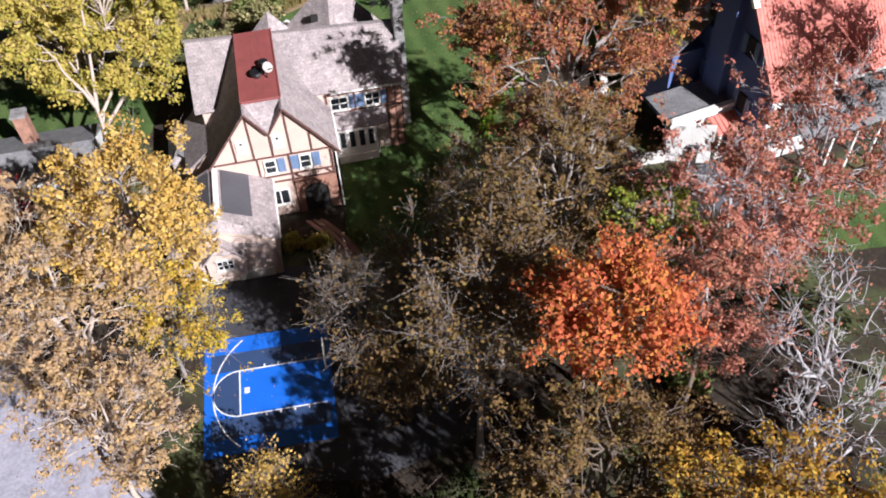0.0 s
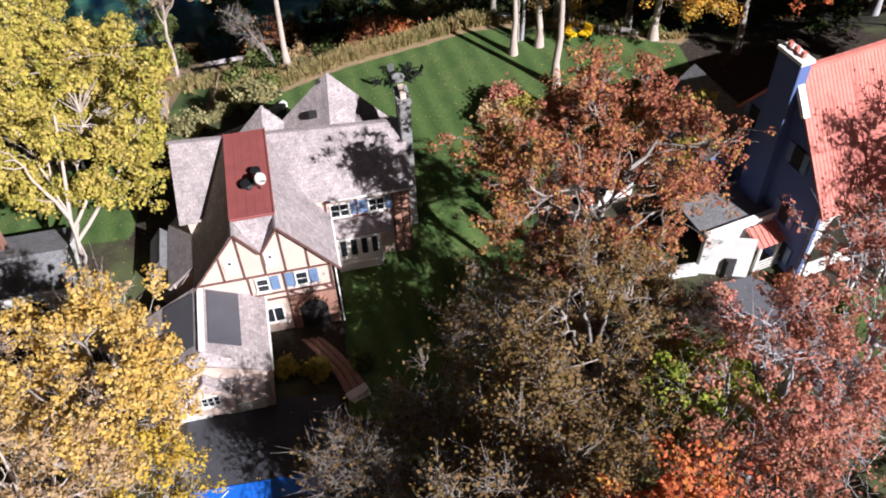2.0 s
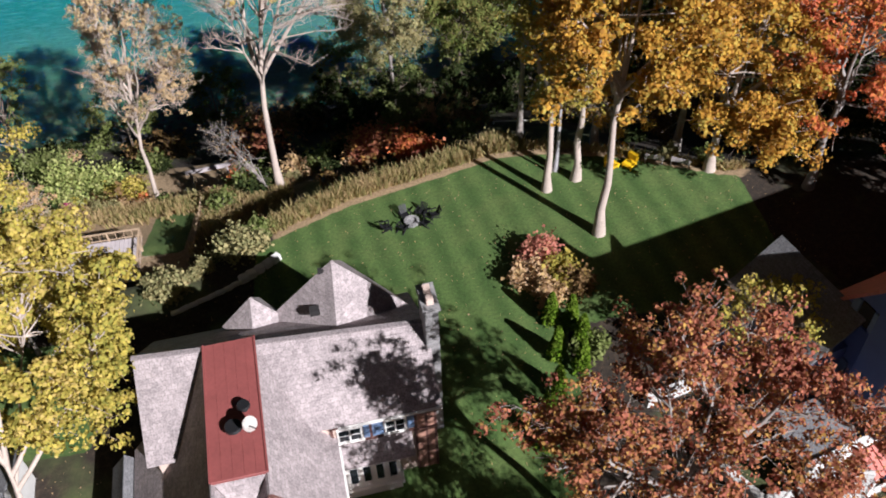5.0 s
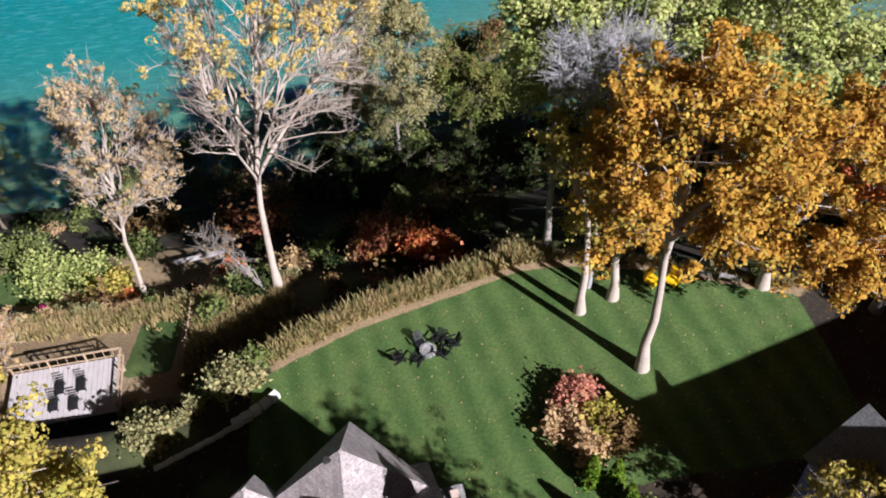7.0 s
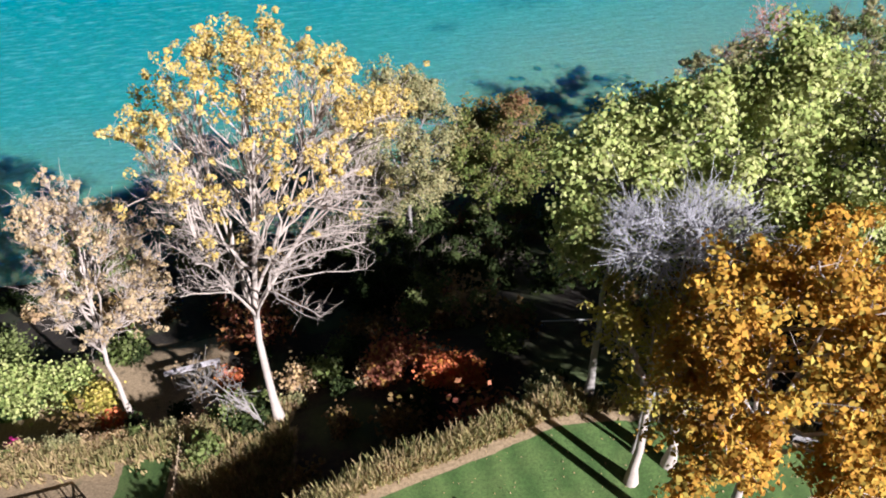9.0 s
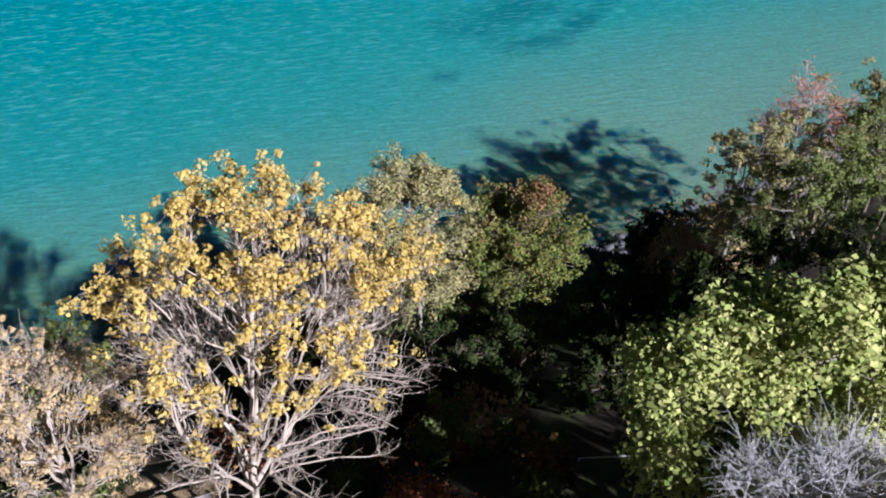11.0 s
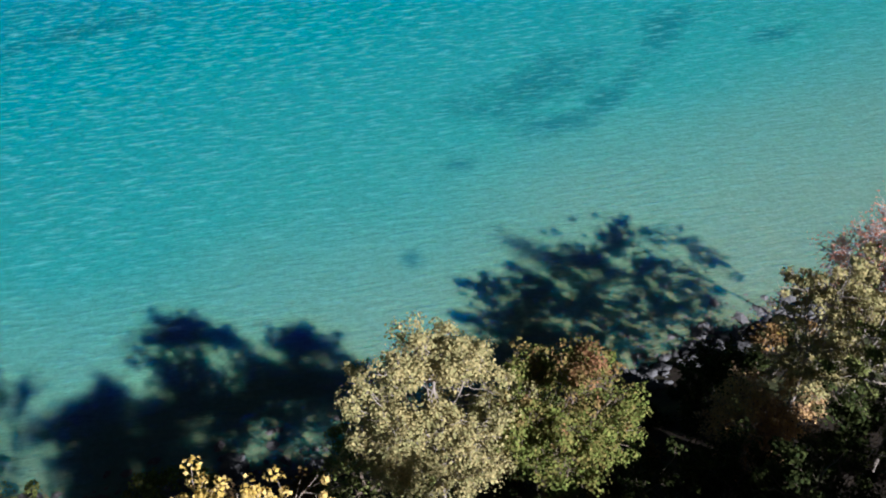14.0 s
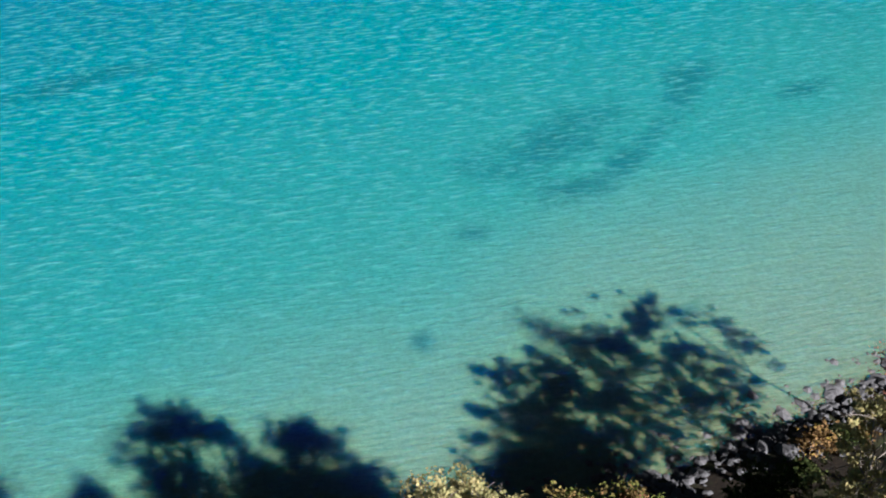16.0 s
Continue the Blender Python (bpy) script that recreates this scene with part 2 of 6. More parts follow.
# place, half sizes and turn of the weed beds
WEED_BEDS = ((33.0, 199.5, 9.0, 3.2, 0.25), (42.0, 204.0, 6.5, 3.0, 0.75), (50.0, 212.0, 6.0, 3.0, 0.85), (60.0, 226.0, 11.0, 4.0, 0.95), (80.0, 219.5, 6.0, 2.6, 0.35), (15.0, 191.0, 2.8, 2.0, 0.2), (-52.0, 248.0, 20.0, 4.0, 0.3), (5.1, 171.1, 1.6, 1.8, 0.0), (39.0, 170.0, 2.6, 0.9, 0.5), (43.7, 167.8, 1.6, 0.8, 0.2), (33.0, 212.0, 16.0, 8.0, 0.5))


def ground_z(x, y):
    x, y = np.asarray(x, float), np.asarray(y, float)
    top = 0.055 * np.clip(x, -12, 20) * smooth(56, 70, y)
    top = top - 1.4 * np.exp(-((y - 49) / 6.5) ** 2) * (1 - smooth(6, 14, x)) - 0.5 * (1 - smooth(38, 46, y)) * (1 - smooth(2, 12, x))
    e, s = edge_y(x), shore_y(x)
    f = (y - e) / (s - e)
    drop = np.where(f > 0, (WATER_Z - 0.25) * np.minimum(f, 1.0) - np.maximum(f - 1, 0) * 3.0, 0.0)
    drop = np.maximum(drop, -40)
    # a scarp below the lawn, a terrace under it, and west of the cottonwood a second scarp
    d = y - e
    east = -np.interp(d, [0, 1.8, 5.2, 14.0], [0, 0.4, 6.3, 7.8])
    west = -np.interp(d, [0, 1.8, 5.4, 12.0, 19.4, 21.0, 24.2, 27.5, 36.0], [0, 0.4, 5.5, 6.2, 8.7, 9.4, 14.0, 14.8, 16.8])
    k = smooth(-14, -8, x)
    lip = west * (1 - k) + east * k
    reach = smooth(-0.01, 0.01, d) * (k * (1 - smooth(13, 15, d)) + (1 - k) * (1 - smooth(35, 39, d))) * (1 - smooth(14, 22, x)) * smooth(-75, -60, x)
    drop = drop * (1 - reach) + lip * reach
    wob = 0.35 * np.sin(x * 0.31 + y * 0.17) * np.sin(y * 0.23 - x * 0.11) * np.clip(f * 6, 0, 1) * np.clip((1.02 - f) * 8, 0, 1)
    return top * (1 - np.clip(f, 0, 1)) + drop + wob


def gz(x, y):
    return float(ground_z(x, y))


def build_ground():
    far = [2200, 1200, 700, 400, 250, 170]
    xs = np.array([-v for v in far] + list(np.arange(-120, -50, 3.0)) + list(np.arange(-50, 60, 0.8)) + list(np.arange(60, 121, 3.0)) + far[::-1])
    ys = np.array([-2200, -1200, -600, -300, -150, -80, -50, -30] + list(np.arange(-20, 20, 2.0)) + list(np.arange(20, 106, 0.7)) + list(np.arange(106, 175, 1.6)) + [185, 200, 230, 300, 500, 1000, 2200])
    X, Y = np.meshgrid(xs, ys)
    Z = ground_z(X, Y)
    e = edge_y(X)
    nx, ny = len(xs), len(ys)
    idx = np.arange(nx * ny).reshape(ny, nx)
    faces = np.stack([idx[:-1, :-1], idx[:-1, 1:], idx[1:, 1:], idx[1:, :-1]], -1).reshape(-1, 4)
    n = Nodes("ground_cover")
    att = n.tree.nodes.new("ShaderNodeAttribute")
    att.attribute_name = "lawn"
    co = n.coords()
    sep = n.add("ShaderNodeSeparateXYZ")
    n.link(co, sep.inputs[0])
    # mown stripes run away from the house
    run = n.math("ADD", n.math("MULTIPLY", sep.outputs[0], 0.995), n.math("MULTIPLY", sep.outputs[1], 0.20))
    run = n.math("ADD", run, n.math("MULTIPLY", n.noise(0.5, 2), 0.5))
    stripe = n.math("ADD", n.math("MULTIPLY", n.math("SINE", n.math("MULTIPLY", run, 2.9)), 0.5), 0.5)
    green = n.mix(n.math("MULTIPLY", stripe, 0.75), (0.042, 0.085, 0.016), (0.085, 0.14, 0.035))
    green = n.mix(n.ramp(n.noise(0.35, 5), [(0.45, (0, 0, 0)), (0.75, (0.5, 0.5, 0.5))]), green, (0.12, 0.15, 0.045))
    fine = n.noise(5.0, 6, rough=0.75)
    green = n.mix(1.0, green, n.ramp(fine, [(0.3, (0.55, 0.55, 0.5)), (0.7, (1.35, 1.35, 1.3))]), "MULTIPLY")
    # leaf litter, its tones lowered to stand in for deep shade under trees
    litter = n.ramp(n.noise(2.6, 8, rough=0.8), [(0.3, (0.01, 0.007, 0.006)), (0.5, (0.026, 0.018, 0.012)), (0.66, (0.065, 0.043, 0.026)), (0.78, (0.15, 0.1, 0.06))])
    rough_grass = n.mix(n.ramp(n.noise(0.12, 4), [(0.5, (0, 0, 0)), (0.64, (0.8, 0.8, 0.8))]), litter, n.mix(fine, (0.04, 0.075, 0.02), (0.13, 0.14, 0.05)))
    leaves = n.ramp(n.noise(7.0, 2, rough=0.9), [(0.685, (0, 0, 0)), (0.72, (0.8, 0.8, 0.8))])
    mask = n.ramp(n.math("ADD", att.outputs["Fac"], n.math("MULTIPLY", n.math("SUBTRACT", n.noise(1.2, 4), 0.5), 0.3)), [(0.47, (0, 0, 0)), (0.53, (1, 1, 1))])
    lawn = n.mix(n.math("MULTIPLY", leaves, 0.18), green, (0.3, 0.26, 0.12))
    att2 = n.tree.nodes.new("ShaderNodeAttribute")
    att2.attribute_name = "dry"
    dmask = n.ramp(n.math("ADD", att2.outputs["Fac"], n.math("MULTIPLY", n.math("SUBTRACT", n.noise(1.0, 5), 0.5), 0.8)), [(0.4, (0, 0, 0)), (0.6, (1, 1, 1))])
    straw = n.ramp(fine, [(0.3, (0.16, 0.11, 0.06)), (0.7, (0.42, 0.3, 0.18))])
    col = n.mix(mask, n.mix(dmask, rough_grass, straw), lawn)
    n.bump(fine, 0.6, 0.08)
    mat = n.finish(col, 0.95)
    me = mesh_of("ground", np.stack([X, Y, Z], -1).reshape(-1, 3), faces, mat)
    me.shade_smooth()
    inside = smooth(-0.6, 0.6, (e - 0.6) - Y)
    lawn_zone = inside * smooth(55, 58, Y) * smooth(-11.5, -10, X) * (1 - smooth(28, 30, X)) * (1 - smooth(10, 13, X) * (1 - smooth(64, 67, Y)))
    front = smooth(-5, -3.5, X) * smooth(40.5, 42.5, Y) * (1 - smooth(57, 58.5, Y)) * (1 - smooth(5.5, 7.5, X))
    side = smooth(2, 3, X) * (1 - smooth(9, 11, X)) * smooth(50, 53, Y) * (1 - smooth(60, 64, Y))
    left = (1 - smooth(-21.5, -20, X)) * smooth(59.5, 61, Y) * (1 - smooth(69, 71, Y))
    patch = (smooth(-22.5, -21.6, X) * (1 - smooth(-18.4, -17.8, X)) * smooth(83.5, 84.5, Y) * (1 - smooth(91.5, 92.2, Y)))
    bluff = (1 - smooth(-34, -31.5, X)) * smooth(101, 102.5, Y) * (1 - smooth(107, 108.5, Y))
    right = smooth(29, 31, X) * smooth(38, 40, Y) * (1 - smooth(47, 48, Y))
    val = np.clip(np.maximum.reduce([lawn_zone, front, side, left, patch, bluff, right]), 0, 1)
    dry = np.exp(-((Y - 93.4 - 0.06 * (X + 20)) / 1.7) ** 2) * (1 - smooth(-10, -8, X))
    dry = np.maximum(dry, np.exp(-((Y - e + 0.1) / 1.0) ** 2) * smooth(-10, -8.5, X) * (1 - smooth(29, 31, X)))
    dry = np.maximum(dry, 0.8 * smooth(-17.6, -17, X) * (1 - smooth(-9, -8, X)) * smooth(85, 86, Y) * (1 - smooth(92, 93, Y)))
    dry = np.maximum(dry, 0.68 * (1 - smooth(-17, -15, X)) * smooth(79, 82, Y) * (1 - smooth(112, 116, Y)))
    layer = me.attributes.new("dry", "FLOAT", "POINT")
    layer.data.foreach_set("value", np.clip(dry, 0, 1).ravel().astype(np.float32))
    layer = me.attributes.new("lawn", "FLOAT", "POINT")
    layer.data.foreach_set("value", val.ravel().astype(np.float32))
    return tagged(new("ground", me), "lawn, leaf litter and wooded bluff falling to the lake", "ground", kind="structure")


build_ground()


def drape(name, outline, lift, mat, label, category, kind="structure", step=0.8, parent=None, z=None):
    """A thin sheet that follows the ground inside an outline in plan."""
    bm = bmesh.new()
    f = bm.faces.new([bm.verts.new((x, y, 0)) for x, y in outline])
    if f.normal.z < 0:
        f.normal_flip()
    if z is None:
        for axis, k in ((0, Vector((1, 0, 0))), (1, Vector((0, 1, 0)))):
            lo, hi = min(p[axis] for p in outline), max(p[axis] for p in outline)
            for c in np.arange(lo + step, hi, step):
                bmesh.ops.bisect_plane(bm, geom=bm.verts[:] + bm.edges[:] + bm.faces[:], plane_co=k * c, plane_no=k)
    for v in bm.verts:
        v.co.z = (gz(v.co.x, v.co.y) if z is None else z) + lift
    bm.normal_update()
    for f in bm.faces:
        if f.normal.z < 0:
            f.normal_flip()
    ext = bmesh.ops.extrude_face_region(bm, geom=bm.faces[:])
    for g in ext["geom"]:
        if isinstance(g, bmesh.types.BMVert):
            g.co.z -= 0.12
    bmesh.ops.recalc_face_normals(bm, faces=bm.faces[:])
    ob = part(name, bm, mat, parent)
    return tagged(ob, label, category, kind=kind) if label else ob


# ---- lake ----


def build_water():
    n = Nodes("lake_water")
    co = n.coords()
    sep = n.add("ShaderNodeSeparateXYZ")
    n.link(co, sep.inputs[0])
    # distance from the shore sets the depth; sand shows through near it
    dist = n.math("SUBTRACT", sep.outputs[1], n.math("ADD", n.math("MULTIPLY", sep.outputs[0], 0.30), 140.0))
    dist = n.math("ADD", dist, n.math("MULTIPLY", n.math("SUBTRACT", n.noise(0.02, 4), 0.5), 34.0))
    fac = n.math("DIVIDE", dist, 200.0)
    col = n.ramp(fac, [(0.0, (0.125, 0.195, 0.165)), (0.10, (0.09, 0.205, 0.185)), (0.26, (0.024, 0.195, 0.205)), (0.50, (0.003, 0.175, 0.215)), (1.0, (0.001, 0.13, 0.215))])
    # beds of water weed
    warp = n.math("MULTIPLY", n.math("SUBTRACT", n.noise(0.09, 5), 0.5), 2.6)
    total = None
    for wx, wy, rx, ry, turn in WEED_BEDS:
        dx, dy = n.math("SUBTRACT", sep.outputs[0], wx), n.math("SUBTRACT", sep.outputs[1], wy)
        c, s = math.cos(turn), math.sin(turn)
        u = n.math("DIVIDE", n.math("ADD", n.math("MULTIPLY", dx, c), n.math("MULTIPLY", dy, s)), rx)
        v = n.math("DIVIDE", n.math("SUBTRACT", n.math("MULTIPLY", dy, c), n.math("MULTIPLY", dx, s)), ry)
        q = n.math("ADD", n.math("SQRT", n.math("ADD", n.math("MULTIPLY", u, u), n.math("MULTIPLY", v, v))), warp)
        q = n.math("MULTIPLY", n.math("SUBTRACT", 1.25, q), 0.8)
        total = q if total is None else n.math("MAXIMUM", total, q)
    patch = n.ramp(total, [(0.0, (0, 0, 0)), (0.9, (0.62, 0.62, 0.62))])
    col = n.mix(patch, col, (0.004, 0.085, 0.12))
    sand = n.noise(1.3, 5, rough=0.75)
    col = n.mix(1.0, col, n.ramp(sand, [(0.3, (0.78, 0.8, 0.8)), (0.7, (1.18, 1.18, 1.15))]), "MULTIPLY")
    wv = n.add("ShaderNodeMapping")
    wv.inputs["Scale"].default_value = (0.36, 1.6, 1.0)
    wv.inputs["Rotation"].default_value = (0, 0, -0.28)
    n.link(co, wv.inputs[0])
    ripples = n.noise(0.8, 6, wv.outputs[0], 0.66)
    # ripple highlights painted into the colour, stronger away from the shore
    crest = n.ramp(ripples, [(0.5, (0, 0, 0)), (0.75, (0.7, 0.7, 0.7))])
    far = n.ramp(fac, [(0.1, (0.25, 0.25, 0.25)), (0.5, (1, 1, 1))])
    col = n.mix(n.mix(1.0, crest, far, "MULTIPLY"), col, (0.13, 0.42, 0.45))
    n.bump(ripples, 0.8, 0.45)
    n.bsdf.inputs["IOR"].default_value = 1.33
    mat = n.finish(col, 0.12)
    # light spreads below the surface, the blue of it farthest
    n.bsdf.subsurface_method = "BURLEY"
    n.bsdf.inputs["Subsurface Weight"].default_value = 0.85
    n.bsdf.inputs["Subsurface Radius"].default_value = (0.5, 2.5, 7.0)
    n.bsdf.inputs["Subsurface Scale"].default_value = 1.0
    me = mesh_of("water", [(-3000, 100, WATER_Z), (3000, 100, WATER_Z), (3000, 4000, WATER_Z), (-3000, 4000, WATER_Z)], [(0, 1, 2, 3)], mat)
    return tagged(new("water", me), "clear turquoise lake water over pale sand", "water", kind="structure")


build_water()

# ---- main house ----


def window(parent, u, z, w, h, v, panes=2, rows=1, shutters="", depth=0.12):
    """A white framed window on a wall that faces -v, with its panes and shutters."""
    win = box_part("window", u - w / 2, v - depth, z - h / 2, u + w / 2, v + 0.04, z + h / 2, M_WHITE, parent, "white painted window", 0.02)
    pw, ph = (w - 0.14) / panes, (h - 0.14) / rows
    for i in range(panes):
        for j in range(rows):
            x0 = u - w / 2 + 0.07 + i * pw
            z0 = z - h / 2 + 0.07 + j * ph
            box_part("pane", x0 + 0.05, v - depth - 0.012, z0 + 0.05, x0 + pw - 0.05, v - depth + 0.01, z0 + ph - 0.05, M_GLASS, win)
    box_part("window_sill", u - w / 2 - 0.08, v - depth - 0.09, z - h / 2 - 0.09, u + w / 2 + 0.08, v, z - h / 2 - 0.005, M_WHITE, win)
    for s in shutters:
        x = u - w / 2 - 0.36 if s == "l" else u + w / 2 + 0.36
        sh = box_part("shutter", x - 0.3, v - 0.1, z - h / 2, x + 0.3, v - 0.02, z + h / 2, M_SHUTTER, parent, "blue-grey louvred shutter", 0.015)
        for k in range(6):
            zz = z - h / 2 + 0.12 + k * (h - 0.2) / 6
            box_part("slat", x - 0.23, v - 0.125, zz, x + 0.23, v - 0.095, zz + (h - 0.2) / 6 - 0.05, M_SHUTTER, sh)
    return win


def build_house():
    house = empty("house", pose(-4.56, 51.44, 0, 0, 0, 6.0), "half-timbered stucco house with weathered shingle roofs and a red flat deck", "house")
    low = -2.6
    # main wing
    wall_part("wall", [(0, low), (15.9, low), (15.9, 6.4), (0, 6.4)], (-9.4, 4.4), (6.5, 4.4), 0.3, M_STUCCO, house)
    wall_part("wall", [(0, low), (15.9, low), (15.9, 5.4), (0, 5.4)], (6.5, 13.4), (-9.4, 13.4), 0.3, M_STUCCO, house)
    for u, a, b in ((6.5, 4.4, 13.4), (-9.1, 4.4, 13.4)):
        wall_part("gable_wall", [(0.02, low), (8.98, low), (8.98, 5.0), (4.2, 9.0), (0.02, 5.4)], (u, a), (u, b), 0.3, M_STUCCO, house, "cream stucco gable wall")
    slab_part("roof", [(-9.9, 4.05, 6.4), (6.8, 4.05, 6.4), (6.8, 7.8, 9.6), (-9.9, 9.3, 9.6)], 0.22, M_SHINGLE, house)
    slab_part("roof", [(-9.9, 14.2, 5.05), (6.8, 14.2, 5.05), (6.8, 7.8, 9.6), (-9.9, 9.3, 9.6)], 0.22, M_SHINGLE, house)
    beam_part("ridge_cap", (-9.95, 9.3, 9.64), (6.85, 7.8, 9.64), 0.3, M_SHINGLE, house, 0.1)
    # cross wing with twin peaked front
    wall_part("front_wall", [(0, low), (9.0, low), (9.0, 5.0), (5.9, 9.3), (4.55, 7.35), (3.15, 9.3), (0, 4.9)], (-9.0, -0.6), (0.0, -0.6), 0.3, M_STUCCO, house, "half-timbered cream stucco front wall")
    wall_part("wall", [(0, low), (5.1, low), (5.1, 4.9), (0, 4.9)], (0.0, -0.6), (0.0, 4.5), 0.3, M_STUCCO, house)
    wall_part("wall", [(0, low), (5.1, low), (5.1, 4.9), (0, 4.9)], (-8.7, -0.6), (-8.7, 4.5), 0.3, M_STUCCO, house)
    slab_part("roof", [(-3.05, -0.95, 9.62), (-3.05, 9.0, 9.68), (0.55, 9.0, 4.75), (0.55, -0.95, 4.75)], 0.2, M_SHINGLE, house)
    slab_part("roof", [(-5.9, -0.95, 9.62), (-5.9, 9.0, 9.68), (-9.3, 9.0, 5.1), (-9.3, -0.95, 5.1)], 0.2, M_SHINGLE, house)
    slab_part("roof_flare", [(-9.25, 1.2, 5.14), (-9.25, 8.2, 5.14), (-11.5, 7.6, 3.2), (-11.5, 1.2, 3.2)], 0.2, M_SHINGLE, house)
    wall_part("wall", [(0, low), (6.0, low), (6.0, 3.1), (0, 3.1)], (-10.9, 1.6), (-10.9, 7.6), 0.25, M_STUCCO, house)
    wall_part("wall", [(0, low), (2.0, low), (2.0, 4.9), (0, 3.2)], (-11.0, 1.6), (-9.0, 1.6), 0.25, M_STUCCO, house)
    slab_part("valley_roof", [(-5.85, 0.25, 9.66), (-3.1, 0.25, 9.66), (-4.45, -0.98, 7.45)], 0.15, M_SHINGLE, house)
    slab_part("valley_roof", [(-5.88, 0.25, 9.66), (-4.45, -0.98, 7.46), (-5.88, -0.98, 9.58)], 0.12, M_SHINGLE, house)
    slab_part("valley_roof", [(-3.07, 0.25, 9.66), (-4.45, -0.98, 7.46), (-3.07, -0.98, 9.58)], 0.12, M_SHINGLE, house)
    deck = box_part("flat_roof", -5.92, 0.2, 9.5, -3.02, 9.1, 9.76, M_DECKRED, house, "dark red flat roof deck", 0.03)
    for u in (-5.92, -3.02):
        beam_part("edge_trim", (u, 0.2, 9.78), (u, 9.1, 9.78), 0.1, M_DECKRED, deck)
    for k in range(1, 5):
        beam_part("seam", (-5.9 + k * 0.58, 0.25, 9.77), (-5.9 + k * 0.58, 9.05, 9.765), 0.016, M_DECKRED, deck)
    # rake boards
    for a, b in (((-9.35, -0.99, 4.95), (-5.88, -0.99, 9.5)), ((-3.07, -0.99, 9.5), (0.6, -0.99, 4.62)), ((-5.88, -0.99, 9.5), (-4.45, -0.99, 7.35)), ((-4.45, -0.99, 7.35), (-3.07, -0.99, 9.5))):
        beam_part("rake_board", a, b, 0.08, M_TIMBER, house, 0.14)
    # timber frame of the front
    for u, z0, z1 in ((-8.9, low, 4.9), (-7.25, 4.9, 7.3), (-5.88, 4.9, 9.2), (-4.45, 4.9, 7.3), (-3.07, 4.9, 9.2), (-1.5, 4.9, 6.9), (-0.1, low, 4.9), (-3.35, 2.0, 4.9), (-5.75, 2.0, 4.9), (-3.35, low, 2.0)):
        beam_part("timber", (u, -0.66, z0), (u, -0.66, z1), 0.12, M_TIMBER, house, 0.1)
    for z, u0, u1 in ((4.95, -9.0, 0.0), (2.35, -5.8, 0.0), (2.95, -5.8, 0.0)):
        beam_part("timber", (u0, -0.67, z), (u1, -0.67, z), 0.1, M_TIMBER, house, 0.12)
    for a, b in (((-3.3, 3.0), (-2.6, 2.35)), ((-0.3, 2.4), (-0.8, 2.95)), ((-5.6, 3.0), (-5.1, 2.35))):
        beam_part("brace", (a[0], -0.67, a[1]), (b[0], -0.67, b[1]), 0.12, M_TIMBER, house, 0.14)
    window(house, -4.85, 4.05, 0.95, 1.35, -0.66, 1, 2, "r")
    window(house, -2.15, 4.1, 0.95, 1.35, -0.66, 1, 2, "lr")
    window(house, -4.6, 0.75, 1.5, 1.6, -0.66, 2, 1)
    for u in (-6.6, -3.9):
        box_part("attic_window", u - 0.42, -0.72, 5.7, u + 0.42, -0.58, 7.0, M_WHITE, house, "small white attic panel", 0.02)
        box_part("vent", u - 0.09, -0.76, 6.6, u + 0.09, -0.7, 6.8, M_DARK, house)
    wall_part("brick_band", [(0, low), (3.3, low), (3.3, 2.2), (0, 2.2)], (-3.3, -0.72), (0.0, -0.72), 0.1, M_BRICK, house, "red brick entrance wall")
    # arched entry: a dark panel painted as the shade inside the opening
    bm = bmesh.new()
    prof = [(-1.0, low + 0.2)] + [(-math.cos(math.radians(a)) * 1.0, 0.75 + math.sin(math.radians(a)) * 1.05) for a in range(0, 181, 15)] + [(1.0, low + 0.2)]
    vs = [bm.verts.new((-1.75 + p, -0.76, z)) for p, z in prof]
    bm.faces.new(vs)
    r = bmesh.ops.extrude_face_region(bm, geom=bm.faces[:])
    for g in r["geom"]:
        if isinstance(g, bmesh.types.BMVert):
            g.co.y += 0.2
    bmesh.ops.recalc_face_normals(bm, faces=bm.faces[:])
    part("arched_entry", bm, M_DARK, house, "arched doorway, its deep shade a painted dark panel")
    for k in range(13):
        a = math.radians(k * 15)
        c, s = -math.cos(a), math.sin(a)
        beam_part("arch_stone", (-1.75 + c * 1.0, -0.8, 0.75 + s * 1.05), (-1.75 + c * 1.28, -0.8, 0.75 + s * 1.33), 0.26, M_BRICK, house, 0.2)
    # right wing front
    window(house, 1.3, 5.0, 1.5, 1.3, 4.4, 2, 2, "r")
    window(house, 4.0, 5.0, 1.3, 1.3, 4.4, 2, 2, "lr")
    for u in (0.3, 2.55, 5.2, 5.85, 6.4):
        beam_part("timber", (u, 4.33, -2.4), (u, 4.33, 6.2), 0.14, M_TIMBER, house, 0.12)
    for z in (4.1, 5.95):
        beam_part("timber", (0.2, 4.32, z), (6.5, 4.32, z), 0.12, M_TIMBER, house, 0.18)
    wall_part("brick_panel", [(0, low), (1.25, low), (1.25, 6.1), (0, 6.1)], (5.2, 4.3), (6.45, 4.3), 0.08, M_BRICK, house, "red brick wall panel")
    slab_part("pent_roof", [(0.3, 4.4, 4.2), (4.9, 4.4, 4.2), (4.9, 3.1, 3.2), (0.3, 3.1, 3.2)], 0.14, M_SHINGLE, house)
    bay = box_part("bay_window", 0.6, 3.35, -1.6, 3.95, 4.45, 3.1, M_WHITE, house, "white painted bay window", 0.04)
    for k in range(4):
        u0 = 0.72 + k * 0.79
        box_part("pane", u0 + 0.17, 3.32, 1.1, u0 + 0.6, 3.36, 2.7, M_GLASS, bay)
